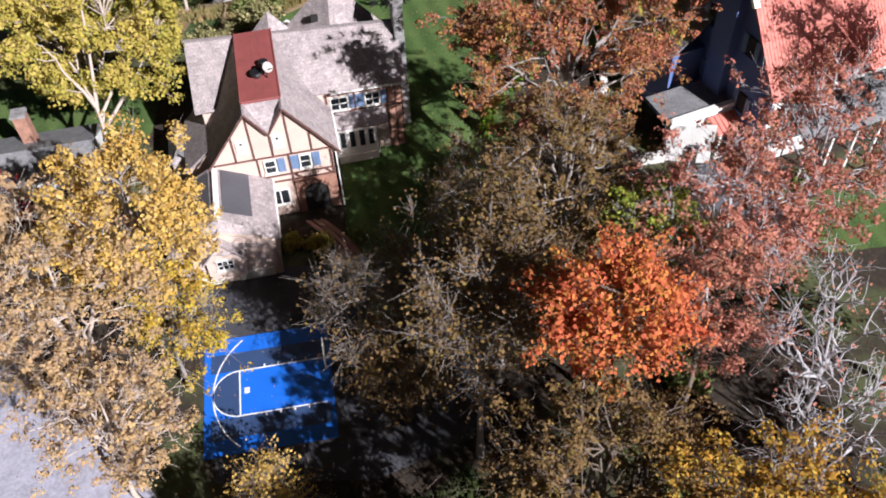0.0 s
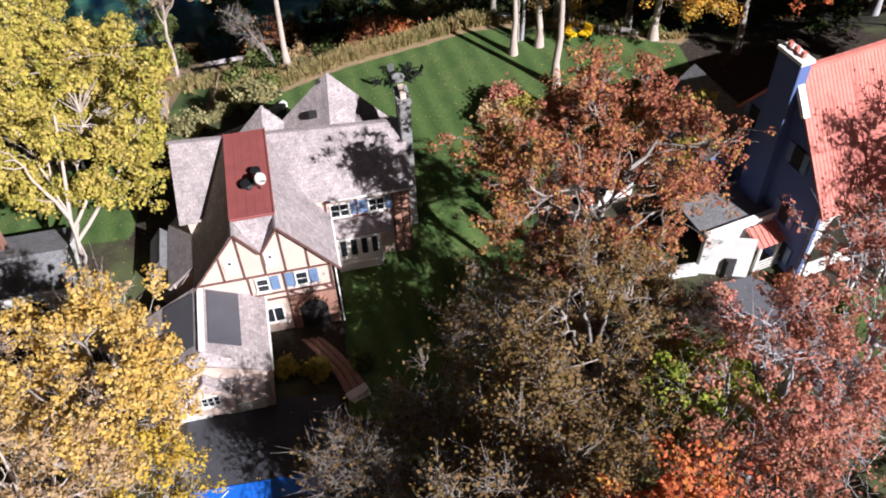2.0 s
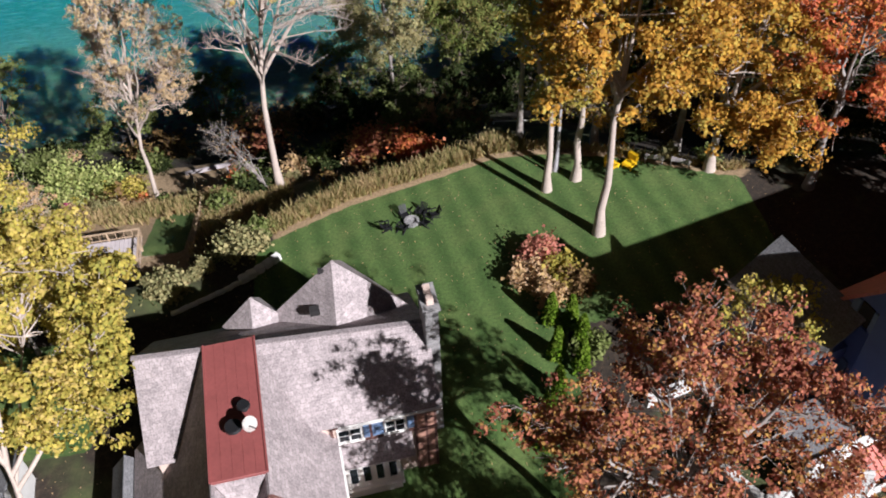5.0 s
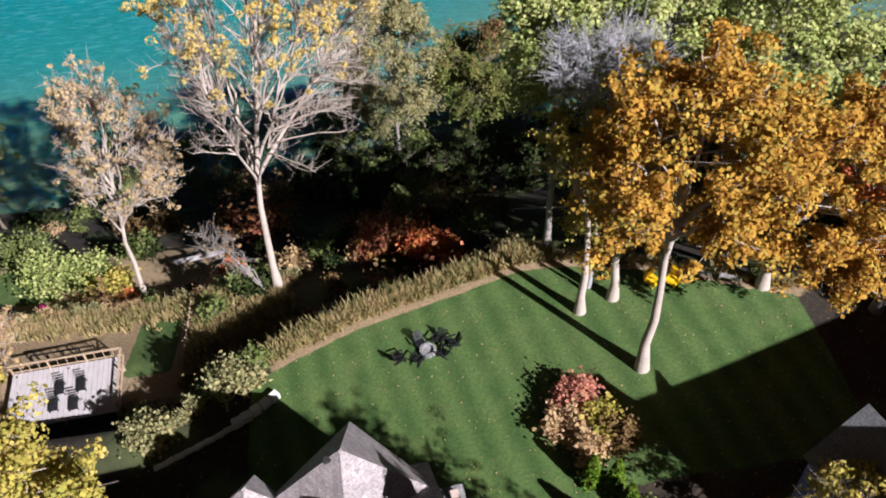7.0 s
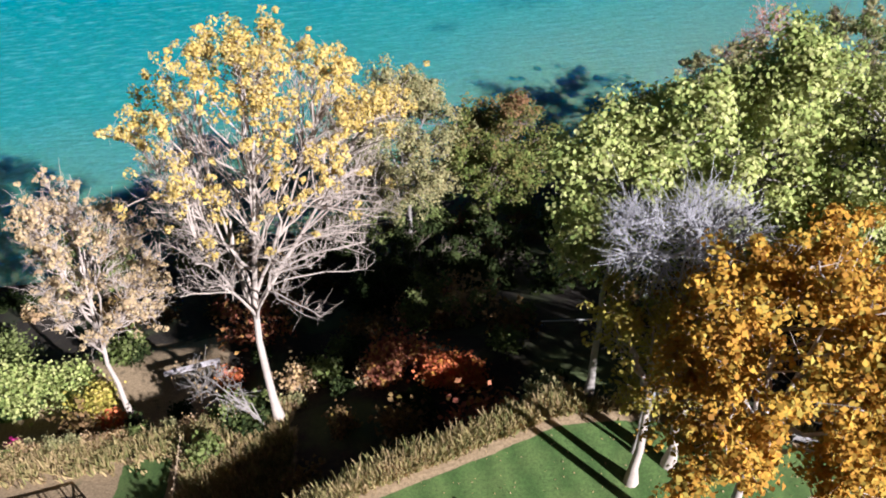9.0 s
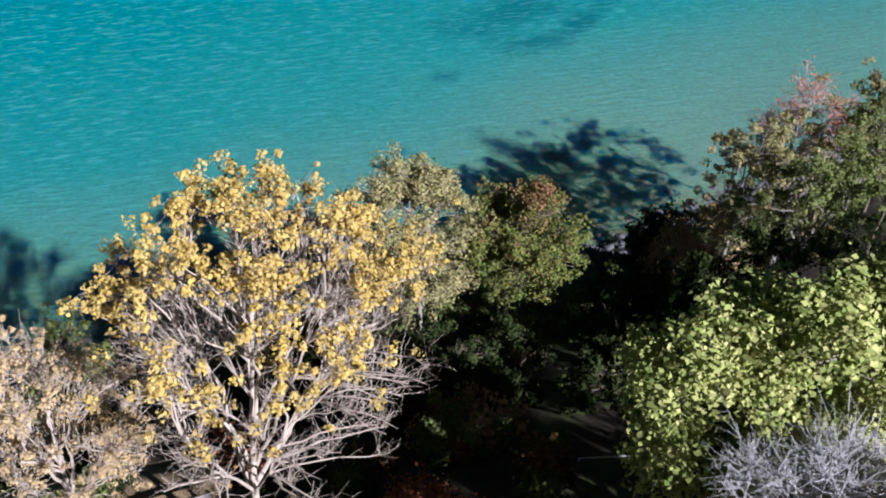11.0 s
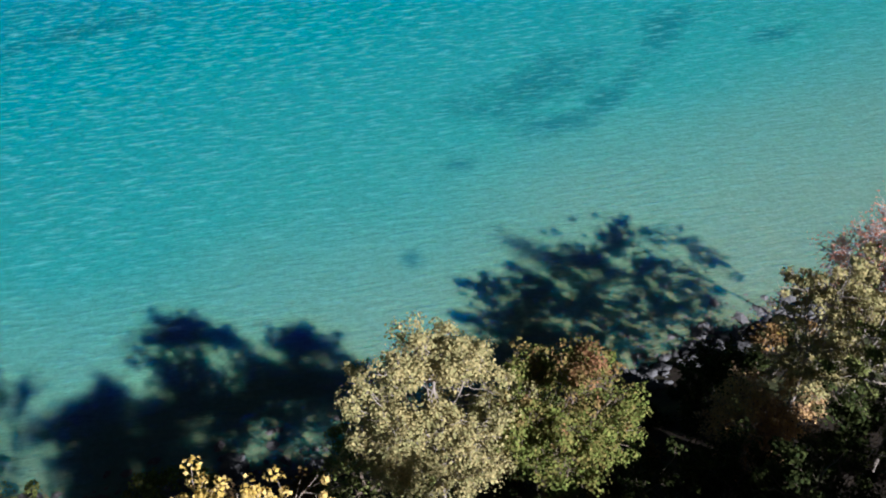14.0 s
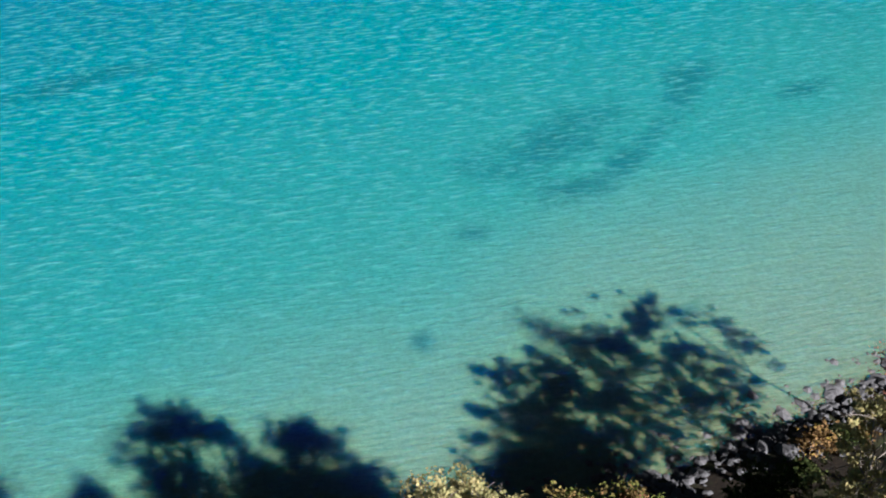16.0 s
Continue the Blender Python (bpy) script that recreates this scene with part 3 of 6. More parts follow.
    box_part("pane", 3.93, 3.5, 1.1, 3.97, 4.2, 2.7, M_GLASS, bay)
    box_part("ledge", 0.45, 3.2, 0.2, 4.1, 4.4, 0.34, M_WHITE, bay)
    # chimney at the end wall
    ch = box_part("chimney", 6.55, 6.6, low, 7.35, 8.4, 11.9, M_STONE, house, "tall grey stone chimney", 0.05)
    box_part("chimney_cap", 6.45, 6.5, 11.85, 7.45, 8.5, 12.1, M_STONE, ch)
    for k in range(2):
        box_part("chimney_pot", 6.75, 6.85 + k * 0.8, 12.05, 7.15, 7.25 + k * 0.8, 12.55, M_STUCCO, ch)
    # back pyramids
    for cu, cv, half, ez, az in ((2.1, 12.1, 4.3, 5.9, 11.6), (-3.1, 12.7, 1.75, 6.6, 9.1)):
        cs = [(cu + half * 1.25 * math.cos(radians(a)), cv + half * 1.25 * math.sin(radians(a)), ez) for a in (-98, -8, 82, 172)]
        for k in range(4):
            slab_part("pyramid_roof", [cs[k], cs[(k + 1) % 4], (cu, cv, az)], 0.18, M_SHINGLE, house)
        w = half * 0.6
        box_part("back_wall", cu - w, cv - w, low, cu + w, cv + w, ez - 0.1, M_STUCCO, house)
    box_part("roof_vent", 0.3, 10.4, 8.9, 0.9, 10.9, 9.3, M_DARK, house)
    box_part("roof_vent", 1.2, 12.0, 10.7, 1.6, 12.3, 10.95, M_DARK, house)
    # garage wing
    wall_part("garage_wall", [(0, low), (7.4, low), (7.4, 2.75), (3.7, 4.35), (0, 2.75)], (-12.7, -7.3), (-5.3, -7.3), 0.3, M_STUCCO, house, "pale garage front wall")
    wall_part("wall", [(0, low), (7.0, low), (7.0, 2.75), (0, 2.75)], (-5.3, -7.3), (-5.3, -0.3), 0.3, M_STUCCO, house)
    wall_part("wall", [(0, low), (6.6, low), (6.6, 2.75), (0, 2.75)], (-12.4, -7.3), (-12.4, -0.7), 0.3, M_STUCCO, house)
    slab_part("garage_roof", [(-9.0, -6.0, 4.75), (-9.0, 1.4, 4.75), (-4.95, -0.4, 2.7), (-4.95, -7.0, 2.7)], 0.18, M_SHINGLE, house)
    slab_part("garage_roof", [(-9.0, -6.0, 4.75), (-9.0, -0.2, 4.75), (-13.1, -0.6, 2.7), (-13.1, -7.0, 2.7)], 0.18, M_SHINGLE, house)
    wall_part("garage_back_wall", [(0, low), (3.7, low), (3.7, 2.75), (0, 4.35)], (-9.0, -0.7), (-12.7, -0.7), 0.25, M_STUCCO, house, "pale garage back wall")
    slab_part("hip_roof", [(-9.0, -6.0, 4.75), (-13.1, -7.0, 2.7), (-9.0, -8.0, 2.9), (-4.95, -7.0, 2.7)], 0.15, M_SHINGLE, house)
    beam_part("ridge_cap", (-9.0, -6.0, 4.8), (-9.0, 1.2, 4.8), 0.4, M_WHITE, house, 0.08)
    for u0, u1, v0, v1, sgn in ((-8.6, -6.65, -5.3, -0.75, 1), (-11.75, -9.55, -5.3, -0.75, -1)):
        z = lambda u: 4.75 - abs(u + 9.0) * (2.05 / 4.1) + 0.1
        pan = slab_part("solar_panel", [(u0, v0, z(u0)), (u1, v0, z(u1)), (u1, v1, z(u1)), (u0, v1, z(u0))], 0.06, M_SOLAR, house, "dark flat roof panel")
    # small front dormer of the garage
    wall_part("dormer_wall", [(0, 0.2), (2.7, 0.2), (2.7, 2.3), (1.35, 3.9), (0, 2.3)], (-10.5, -7.75), (-7.8, -7.75), 0.35, M_STUCCO, house, "cream stucco dormer front")
    slab_part("dormer_roof", [(-9.15, -8.0, 4.1), (-9.15, -6.0, 4.3), (-7.5, -6.0, 2.3), (-7.5, -8.0, 2.1)], 0.12, M_SHINGLE, house)
    slab_part("dormer_roof", [(-9.15, -8.0, 4.1), (-9.15, -6.0, 4.3), (-10.8, -6.0, 2.3), (-10.8, -8.0, 2.1)], 0.12, M_SHINGLE, house)
    window(house, -9.15, 1.75, 1.3, 1.0, -7.76, 3, 2)
    for u in (-10.9, -7.2):
        box_part("garage_door", u - 1.3, -7.36, low + 0.2, u + 1.3, -7.28, 0.1, M_WHITE, house, "white panelled garage door", 0.02)
    # gutters
    for a, b in (((0.6, -0.95, 4.72), (0.6, 3.8, 4.72)), ((0.7, 4.0, 6.28), (6.8, 4.0, 6.28)), ((-4.9, -7.0, 2.65), (-4.9, -0.6, 2.65))):
        beam_part("gutter", a, b, 0.13, M_WHITE, house)
    beam_part("downpipe", (0.25, -0.75, 4.6), (0.25, -0.75, -2.0), 0.1, M_WHITE, house)
    return house


build_house()


def build_dish():
    d = empty("satellite_dish", pose(-4.56, 51.44, 0, 0, 0, 6.0) @ pose(-3.75, 2.6, 9.76), "round white satellite dish on the red roof deck", "satellite dish")
    bm = bmesh.new()
    rings = []
    for k in range(5):
        r = 0.06 + 0.36 * k / 4
        rings.append([bm.verts.new((r * math.cos(a), r * math.sin(a), 0.2 * (r / 0.42) ** 2)) for a in np.linspace(0, 2 * math.pi, 20, endpoint=False)])
    bm.faces.new(list(reversed(rings[0])))
    for a, b in zip(rings, rings[1:]):
        for i in range(20):
            bm.faces.new((a[i], a[(i + 1) % 20], b[(i + 1) % 20], b[i]))
    bmesh.ops.solidify(bm, geom=bm.faces[:], thickness=0.03)
    bowl = part("bowl", bm, M_WHITE, d)
    bowl.matrix_basis = pose(0.1, 0.0, 0.95, 50, 0, 40)
    beam_part("mast", (0, 0.1, 0), (0, 0.1, 1.0), 0.08, M_BLACK, d)
    beam_part("arm", (0.05, 0, 0.8), (0.5, -0.55, 1.2), 0.05, M_BLACK, d)
    return d


build_dish()


def build_cowl(u, v, r):
    c = empty("roof_cowl", pose(-4.56, 51.44, 0, 0, 0, 6.0) @ pose(u, v, 9.76), "black round ventilator cowl on the red roof deck", "ventilator", "cowls on the deck")
    for name, rad, z0, z1 in (("pipe", r * 0.5, 0.0, 0.4), ("cap", r, 0.36, 0.5)):
        bm = bmesh.new()
        bmesh.ops.create_cone(bm, cap_ends=True, segments=18, radius1=rad, radius2=rad * 0.86, depth=z1 - z0, matrix=Matrix.Translation((0, 0, (z0 + z1) / 2)))
        part(name, bm, M_BLACK, c)


build_cowl(-4.5, 3.0, 0.5)
build_cowl(-3.9, 4.2, 0.38)

# ---- neighbouring houses ----


def build_white_house():
    # ridge runs to the right, gable end faces the lawn
    h = empty("villa", pose(27.3, 54.2, 0, 0, 0, 17), "white stucco villa with a terracotta tile roof, shaded walls painted blue", "house")
    low = -1.0
    L = 22.0
    # walls away from the sun carry painted blue shade; the front stays white
    wall_part("gable_wall", [(0, low), (11.2, low), (11.2, 7.4), (5.6, 15.0), (0, 7.4)], (0.0, 5.6), (0.0, -5.6), 0.3, M_VILLA_SHADE, h, "white stucco gable wall with its shade painted blue")
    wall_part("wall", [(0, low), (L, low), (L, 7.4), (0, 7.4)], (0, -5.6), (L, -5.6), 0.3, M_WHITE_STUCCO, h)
    wall_part("wall", [(0, low), (L, low), (L, 7.4), (0, 7.4)], (L, 5.6), (0, 5.6), 0.3, M_VILLA_SHADE, h)
    wall_part("gable_wall", [(0, low), (11.2, low), (11.2, 7.4), (5.6, 15.0), (0, 7.4)], (L, -5.6), (L, 5.6), 0.3, M_VILLA_SHADE, h)
    # roof planes with rows of tiles
    for s in (-1, 1):
        slab_part("roof", [(-0.2, 0, 15.2), (L, 0, 15.2), (L, s * 6.1, 6.9), (-0.2, s * 6.1, 6.9)], 0.2, M_TILE_RED, h, "terracotta tile roof")
    for k in range(72):
        x = 0.1 + k * 0.3
        beam_part("roof_tile", (x, 0, 15.215), (x, -6.1, 6.915), 0.15, M_TILE_RED, h, 0.05)
    beam_part("ridge_tiles", (0, 0, 15.25), (L, 0, 15.25), 0.35, M_TILE_RED, h, 0.25)
    beam_part("verge", (-0.22, 0.0, 15.25), (-0.22, -1.9, 12.7), 0.5, M_WHITE, h, 0.3)
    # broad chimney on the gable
    ch = box_part("chimney", -0.75, -0.7, low, 0.15, 1.5, 16.2, M_VILLA_SHADE, h, "broad white stucco chimney with its shade painted blue", 0.04)
    box_part("chimney_cap", -0.85, -0.8, 16.15, 0.25, 1.6, 16.4, M_WHITE, ch)
    for k in range(3):
        box_part("chimney_pot", -0.44, -0.34 + k * 0.65, 16.4, -0.16, -0.06 + k * 0.65, 16.8, M_TILE_RED, ch)
    for y, z in ((2.6, 9.5), (-2.3, 9.5), (3.2, 4.6), (-2.8, 4.6), (0.4, 10.5), (-3.6, 1.6)):
        w = box_part("window", -0.1, y - 0.45, z - 0.8, 0.05, y + 0.45, z + 0.8, M_DARK, h, "dark shaded window", 0.01)
        box_part("window_sill", -0.2, y - 0.55, z - 0.92, 0.0, y + 0.55, z - 0.82, M_VILLA_SHADE, w)
        for s in (-1, 1):
            box_part("shutter", -0.14, y + s * 0.75 - 0.25, z - 0.8, -0.01, y + s * 0.75 + 0.25, z + 0.8, M_SHUTTER, h)
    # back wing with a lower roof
    wall_part("wall", [(0, low), (7, low), (7, 6.5), (0, 6.5)], (-3.2, 9.6), (-3.2, 2.6), 0.3, M_VILLA_SHADE, h)
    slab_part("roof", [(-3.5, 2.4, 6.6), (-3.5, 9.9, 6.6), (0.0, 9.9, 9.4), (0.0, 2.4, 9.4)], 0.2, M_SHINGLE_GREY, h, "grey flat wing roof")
    box_part("wing_wall", -3.1, 2.7, low, 0.0, 9.5, 6.4, M_VILLA_SHADE, h)
    # veranda along the front, under a dark lean-to roof
    slab_part("veranda_roof", [(1.5, -5.8, 6.2), (21.5, -5.8, 6.2), (21.5, -9.0, 4.3), (1.5, -9.0, 4.3)], 0.16, M_SHINGLE_GREY, h, "dark grey veranda roof")
    for k in range(9):
        beam_part("veranda_post", (1.8 + k * 2.4, -8.8, low), (1.8 + k * 2.4, -8.8, 4.3), 0.18, M_WHITE, h)
    # dark roof valley
    slab_part("dormer_roof", [(4.0, -1.0, 13.9), (6.6, -6.3, 9.4), (4.0, -6.4, 6.9)], 0.2, M_TILE_RED, h)
    slab_part("dormer_roof", [(4.0, -1.0, 13.9), (6.6, -6.3, 9.4), (9.2, -6.4, 6.9)], 0.2, M_TILE_RED, h)
    return h


build_white_house()


def build_porch():
    p = empty("porch", pose(22.2, 50.6, 0, 0, 0, 17), "white stucco porch wing with terracotta canopy and lattice posts", "porch")
    low = -0.6
    wall_part("wall", [(0, low), (3.6, low), (3.6, 3.8), (0, 3.8)], (0, 0), (3.6, -2.2), 0.3, M_WHITE_STUCCO, p)
    wall_part("wall", [(0, low), (7.4, low), (7.4, 3.8), (0, 3.8)], (7.4, 0.3), (0.0, 0.3), 0.3, M_WHITE_STUCCO, p)
    slab_part("flat_roof", [(-0.1, 0.1, 3.9), (7.6, 0.1, 3.9), (7.6, 3.6, 4.0), (-0.1, 3.6, 4.0)], 0.2, M_SHINGLE_GREY, p)
    beam_part("parapet", (-0.1, 0.0, 4.0), (7.6, 0.0, 4.0), 0.45, M_WHITE, p, 0.4)
    slab_part("canopy", [(3.4, -0.2, 3.4), (7.4, -0.2, 3.4), (7.2, -1.8, 2.7), (3.6, -1.8, 2.7)], 0.12, M_TILE_RED, p, "terracotta tile canopy")
    for k in range(9):
        beam_part("canopy_tile", (3.6 + k * 0.45, -0.2, 3.43), (3.6 + k * 0.45, -1.85, 2.72), 0.14, M_TILE_RED, p, 0.1)
    for x in (3.7, 5.4, 7.1):
        beam_part("post", (x, -1.75, low), (x, -1.75, 2.7), 0.2, M_WHITE, p)
    for k in range(4):
        beam_part("rail", (3.7, -1.75, 0.2 + k * 0.3), (7.1, -1.75, 0.2 + k * 0.3), 0.07, M_WHITE, p)
    box_part("door", 1.4, -1.35, low + 0.1, 2.2, -0.9, 1.9, M_DARK, p, "dark arched garden door")
    wall_part("garden_wall", [(0, low), (5.5, low), (5.5, 1.6), (2.5, 2.6), (0, 2.6)], (7.4, -2.8), (9.6, 1.9), 0.35, M_WHITE_STUCCO, p, "curved white garden wall")
    for k in range(3):
        box_part("step", 4.2 - k * 0.2, -3.3 - k * 0.4, low - 0.1 - k * 0.15, 6.6 + k * 0.2, -2.9 - k * 0.4, low + 0.35 - k * 0.15, M_WHITE_STUCCO, p)
    return p


build_porch()


def build_left_house():
    h = empty("neighbour_house", pose(-27.0, 52.5, 0, 0, 0, 6), "grey-roofed neighbouring house with white trim behind trees", "house")
    low = -1.0
    box_part("wall", -6.5, 0.3, low, 3.6, 6.0, 3.0, M_WHITE_STUCCO, h)
    slab_part("roof", [(-7, -0.1, 2.9), (4.0, -0.1, 2.9), (3.6, 2.6, 4.2), (-7, 2.6, 4.2)], 0.2, M_SHINGLE_GREY, h)
    slab_part("roof", [(-7, 6.3, 2.9), (4.0, 6.3, 2.9), (3.6, 2.6, 4.2), (-7, 2.6, 4.2)], 0.2, M_SHINGLE_GREY, h)
    beam_part("gutter", (-7, -0.15, 2.85), (4.0, -0.15, 2.85), 0.16, M_WHITE, h)
    beam_part("downpipe", (3.8, -0.15, 2.8), (3.8, -0.1, low), 0.22, M_WHITE, h)
    box_part("corner_board", 3.5, 0.2, low, 3.85, 0.55, 2.8, M_WHITE, h)
    ch = box_part("chimney", -2.0, 4.2, 2.0, -1.0, 5.2, 6.2, M_BRICK, h, "red brick chimney")
    box_part("chimney_cap", -2.1, 4.1, 6.15, -0.9, 5.3, 6.35, M_STONE, ch)
    window(h, 1.0, 1.2, 1.4, 1.4, 0.3, 2, 1)
    window(h, -2.5, 1.2, 1.4, 1.4, 0.3, 2, 1)
    # porch in front
    slab_part("porch_roof", [(-7, -8.5, 2.3), (-1.4, -8.5, 2.3), (-1.4, -6.0, 3.3), (-7, -6.0, 3.3)], 0.18, M_SHINGLE_GREY, h)
    box_part("porch_wall", -6.8, -8.0, low, -1.8, -5.9, 2.4, M_WHITE, h, "white boarded porch wall")
    window(h, -3.0, 1.1, 1.2, 1.3, -8.0, 2, 1)
    return h


build_left_house()


def build_shed():
    s = empty("garden_shed", pose(-17.2, 55.4, 0, 0, 0, 6), "small grey boarded shed with a pitched roof", "shed")
    z0 = gz(-17.2, 55.4) - 0.3
    box_part("wall", -0.6, -1.6, z0, 0.9, 1.6, 2.6, M_WOODGREY, s)
    slab_part("roof", [(0.15, -1.9, 3.6), (0.15, 1.9, 3.6), (1.15, 1.9, 2.4), (1.15, -1.9, 2.4)], 0.1, M_SHINGLE_GREY, s)
    slab_part("roof", [(0.15, -1.9, 3.6), (0.15, 1.9, 3.6), (-0.85, 1.9, 2.4), (-0.85, -1.9, 2.4)], 0.1, M_SHINGLE_GREY, s)
    return s


build_shed()

# ---- court, drives and paths ----


def build_court():
    z = -0.47
    ct = empty("basketball_court", pose(-10.0, 33.1, z, 0, 0, 3.5), "blue half basketball court with white lines", "sports court")
    def slab(name, x0, y0, x1, y1, lift, mat, label=""):
        return box_part(name, x0, y0, lift - 0.3, x1, y1, lift, mat, ct, label)
    slab("surface", -4.25, -4.6, 4.4, 4.7, 0.0, M_COURT, "bright blue court surface")
    slab("margin", -3.8, 1.85, 4.2, 3.35, 0.006, M_COURT_DARK, "dark blue court band")
    slab("margin", -3.8, -3.4, 4.2, -1.85, 0.006, M_COURT_DARK, "dark blue court band")
    # free throw half circle
    bm = bmesh.new()
    cx = -1.85
    vs = [bm.verts.new((cx + 1.8 * math.cos(a), 1.8 * math.sin(a), 0.006)) for a in np.linspace(math.pi / 2, 1.5 * math.pi, 25)]
    bm.faces.new(vs)
    r = bmesh.ops.extrude_face_region(bm, geom=bm.faces[:])
    for g in r["geom"]:
        if isinstance(g, bmesh.types.BMVert):
            g.co.z -= 0.1
    bmesh.ops.recalc_face_normals(bm, faces=bm.faces[:])
    part("circle_fill", bm, M_COURT_DARK, ct, "dark blue half circle")

    def arc(name, c, r, a0, a1, w=0.09):
        bm = bmesh.new()
        ang = np.linspace(math.radians(a0), math.radians(a1), 40)
        q = [[bm.verts.new((c[0] + rr * math.cos(a), c[1] + rr * math.sin(a), h)) for a in ang] for rr in (r - w / 2, r + w / 2) for h in (-0.05, 0.013)]
        for i in range(39):
            bm.faces.new((q[1][i], q[1][i + 1], q[3][i + 1], q[3][i]))
            bm.faces.new((q[2][i], q[2][i + 1], q[3][i + 1], q[3][i]))
            bm.faces.new((q[0][i], q[0][i + 1], q[1][i + 1], q[1][i]))
        bmesh.ops.recalc_face_normals(bm, faces=bm.faces[:])
        part(name, bm, M_LINE, ct)

    arc("half_circle_line", (cx, 0), 1.8, 90, 270)
    arc("three_point_line", (2.05, 0), 5.7, 130, 226)
    slab("free_throw_line", cx - 0.05, -1.8, cx + 0.05, 1.8, 0.012, M_LINE)
    for y in (-1.8, 1.8):
        slab("lane_line", cx, y - 0.05, 3.9, y + 0.05, 0.012, M_LINE)
        for k in range(4):
            x = -0.2 + k * 0.95
            slab("lane_mark", x, y + (0.04 if y > 0 else -0.26), x + 0.12, y + (0.26 if y > 0 else -0.04), 0.012, M_LINE)
    slab("crest", -1.55, -0.1, -1.2, 0.35, 0.012, M_LINE, "small pale mark")
    return ct


build_court()


def build_hoop():
    h = empty("basketball_hoop", pose(-5.0, 33.1, -0.5, 0, 0, 3.5), "black post basketball hoop beside the blue court", "basketball hoop")
    beam_part("post", (0.3, 0, 0), (0.3, 0, 3.2), 0.16, M_BLACK, h)
    beam_part("arm", (0.3, 0, 3.0), (-0.7, 0, 3.3), 0.12, M_BLACK, h)
    board = box_part("backboard", -0.76, -0.9, 2.9, -0.7, 0.9, 4.0, M_WHITE, h, "pale backboard", 0.01)
    bm = bmesh.new()
    ang = np.linspace(0, 2 * math.pi, 17)[:-1]
    pts = [Vector((-1.0 + 0.23 * math.cos(a), 0.23 * math.sin(a), 3.05)) for a in ang]
    for i in range(16):
        beam_bm(bm, pts[i], pts[(i + 1) % 16], 0.025)
    part("rim", bm, M_TILE_RED, h)
    return h


build_hoop()
drape("driveway", [(-13.0, 26.5), (-3.0, 25.5), (4.5, 28.0), (6.0, 33.5), (-3.5, 38.5), (-5.0, 44.0), (-15.0, 44.5), (-14.8, 36)], 0.015, M_ASPHALT, "asphalt driveway with tree shade deepened in its colour", "driveway")
drape("road", [(-44, 30), (-29, 38.6), (-22.4, 33.4), (-17.0, 26.5), (-11.0, 18), (-16, 14), (-24, 26.5), (-44, 20)], 0.02, M_STREET, "worn pale grey road in dappled sun", "road")
drape("side_drive", [(23.6, 49.4), (26.2, 49.8), (29.6, 45.0), (31.0, 40.5), (27.4, 38.5), (25.0, 43.0)], 0.03, M_DRIVE, "grey asphalt drive beside the villa", "driveway")
drape("front_lane", [(16.8, 12.5), (22.6, 24.5), (25.0, 24), (19.2, 11.5)], 0.03, M_TAN_WOOD, "tan leaf-strewn path under bare trees", "path")


def build_walk():
    w = empty("brick_walk", pose(-7.6, 49.2, 0), "curved red brick walk from the arched door", "path")
    k = 0
    rng = random.Random(3)
    bm0 = bmesh.new()
    bm_box(bm0, -0.27, -0.12, -0.12, 0.27, 0.12, 0.05, 0.012)
    me = bpy.data.meshes.new("paver")
    bm0.to_mesh(me)
    bm0.free()
    me.materials.append(M_BRICK)
    for i in range(24):
        t = i / 23
        x, y = 1.0 + 2.9 * t + 0.4 * math.sin(t * 3), 0.0 - 5.1 * t
        for j in range(3):
            b = new("paver", me)
            b.parent = w
            xx = x + (j - 1) * 0.56
            b.matrix_basis = pose(xx + rng.uniform(-0.02, 0.02), y, gz(xx - 7.6, y + 49.2) + 0.02 + rng.uniform(0, 0.02), 0, 0, -25 + rng.uniform(-3, 3))
    return w


build_walk()


def build_steps():
    s = empty("stone_steps", pose(-3.6, 44.0, 0, 0, 0, 30), "pale stone landing at the foot of the walk", "steps")
    z = gz(-3.6, 44.0)
    for k in range(2):
        box_part("step", -0.8 + k * 0.1, -0.5 - k * 0.3, z - 0.2, 0.8 - k * 0.1, 0.2 - k * 0.3, z + 0.18 - k * 0.08, M_WHITE_STUCCO, s, "", 0.02)
    return s


build_steps()


def build_stone_wall():
    w = empty("stone_wall", pose(-8.9, 76.0, 0), "low row of pale stones edging the lawn", "wall")
    rng = random.Random(5)
    pts = [(-8.7, 76.2), (-10.6, 74.8), (-13.0, 73.4), (-16.8, 71.6)]
    L = 0.0
    for (x0, y0), (x1, y1) in zip(pts, pts[1:]):
        d = math.hypot(x1 - x0, y1 - y0)
        n = int(d / 0.62)
        for i in range(n):
            t = (i + 0.5) / n
            x, y = x0 + (x1 - x0) * t, y0 + (y1 - y0) * t
            big = 1.5 if L < 3 else 0.8
            bm = bmesh.new()
            bm_box(bm, -0.36, -0.2 * big, -0.3, 0.36, 0.2 * big, 0.38 * big)
            bmesh.ops.bevel(bm, geom=bm.edges[:], offset=0.08, segments=1, affect="EDGES")
            for v in bm.verts:
                v.co += Vector((rng.uniform(-.04, .04), rng.uniform(-.04, .04), rng.uniform(-.04, .04)))
            o = part("stone", bm, M_WHITE_STUCCO, w)
            o.matrix_basis = pose(x + 8.9, y - 76.0, gz(x, y), 0, 0, math.degrees(math.atan2(y1 - y0, x1 - x0)) + rng.uniform(-8, 8))
            L += 0.62
    return w


build_stone_wall()



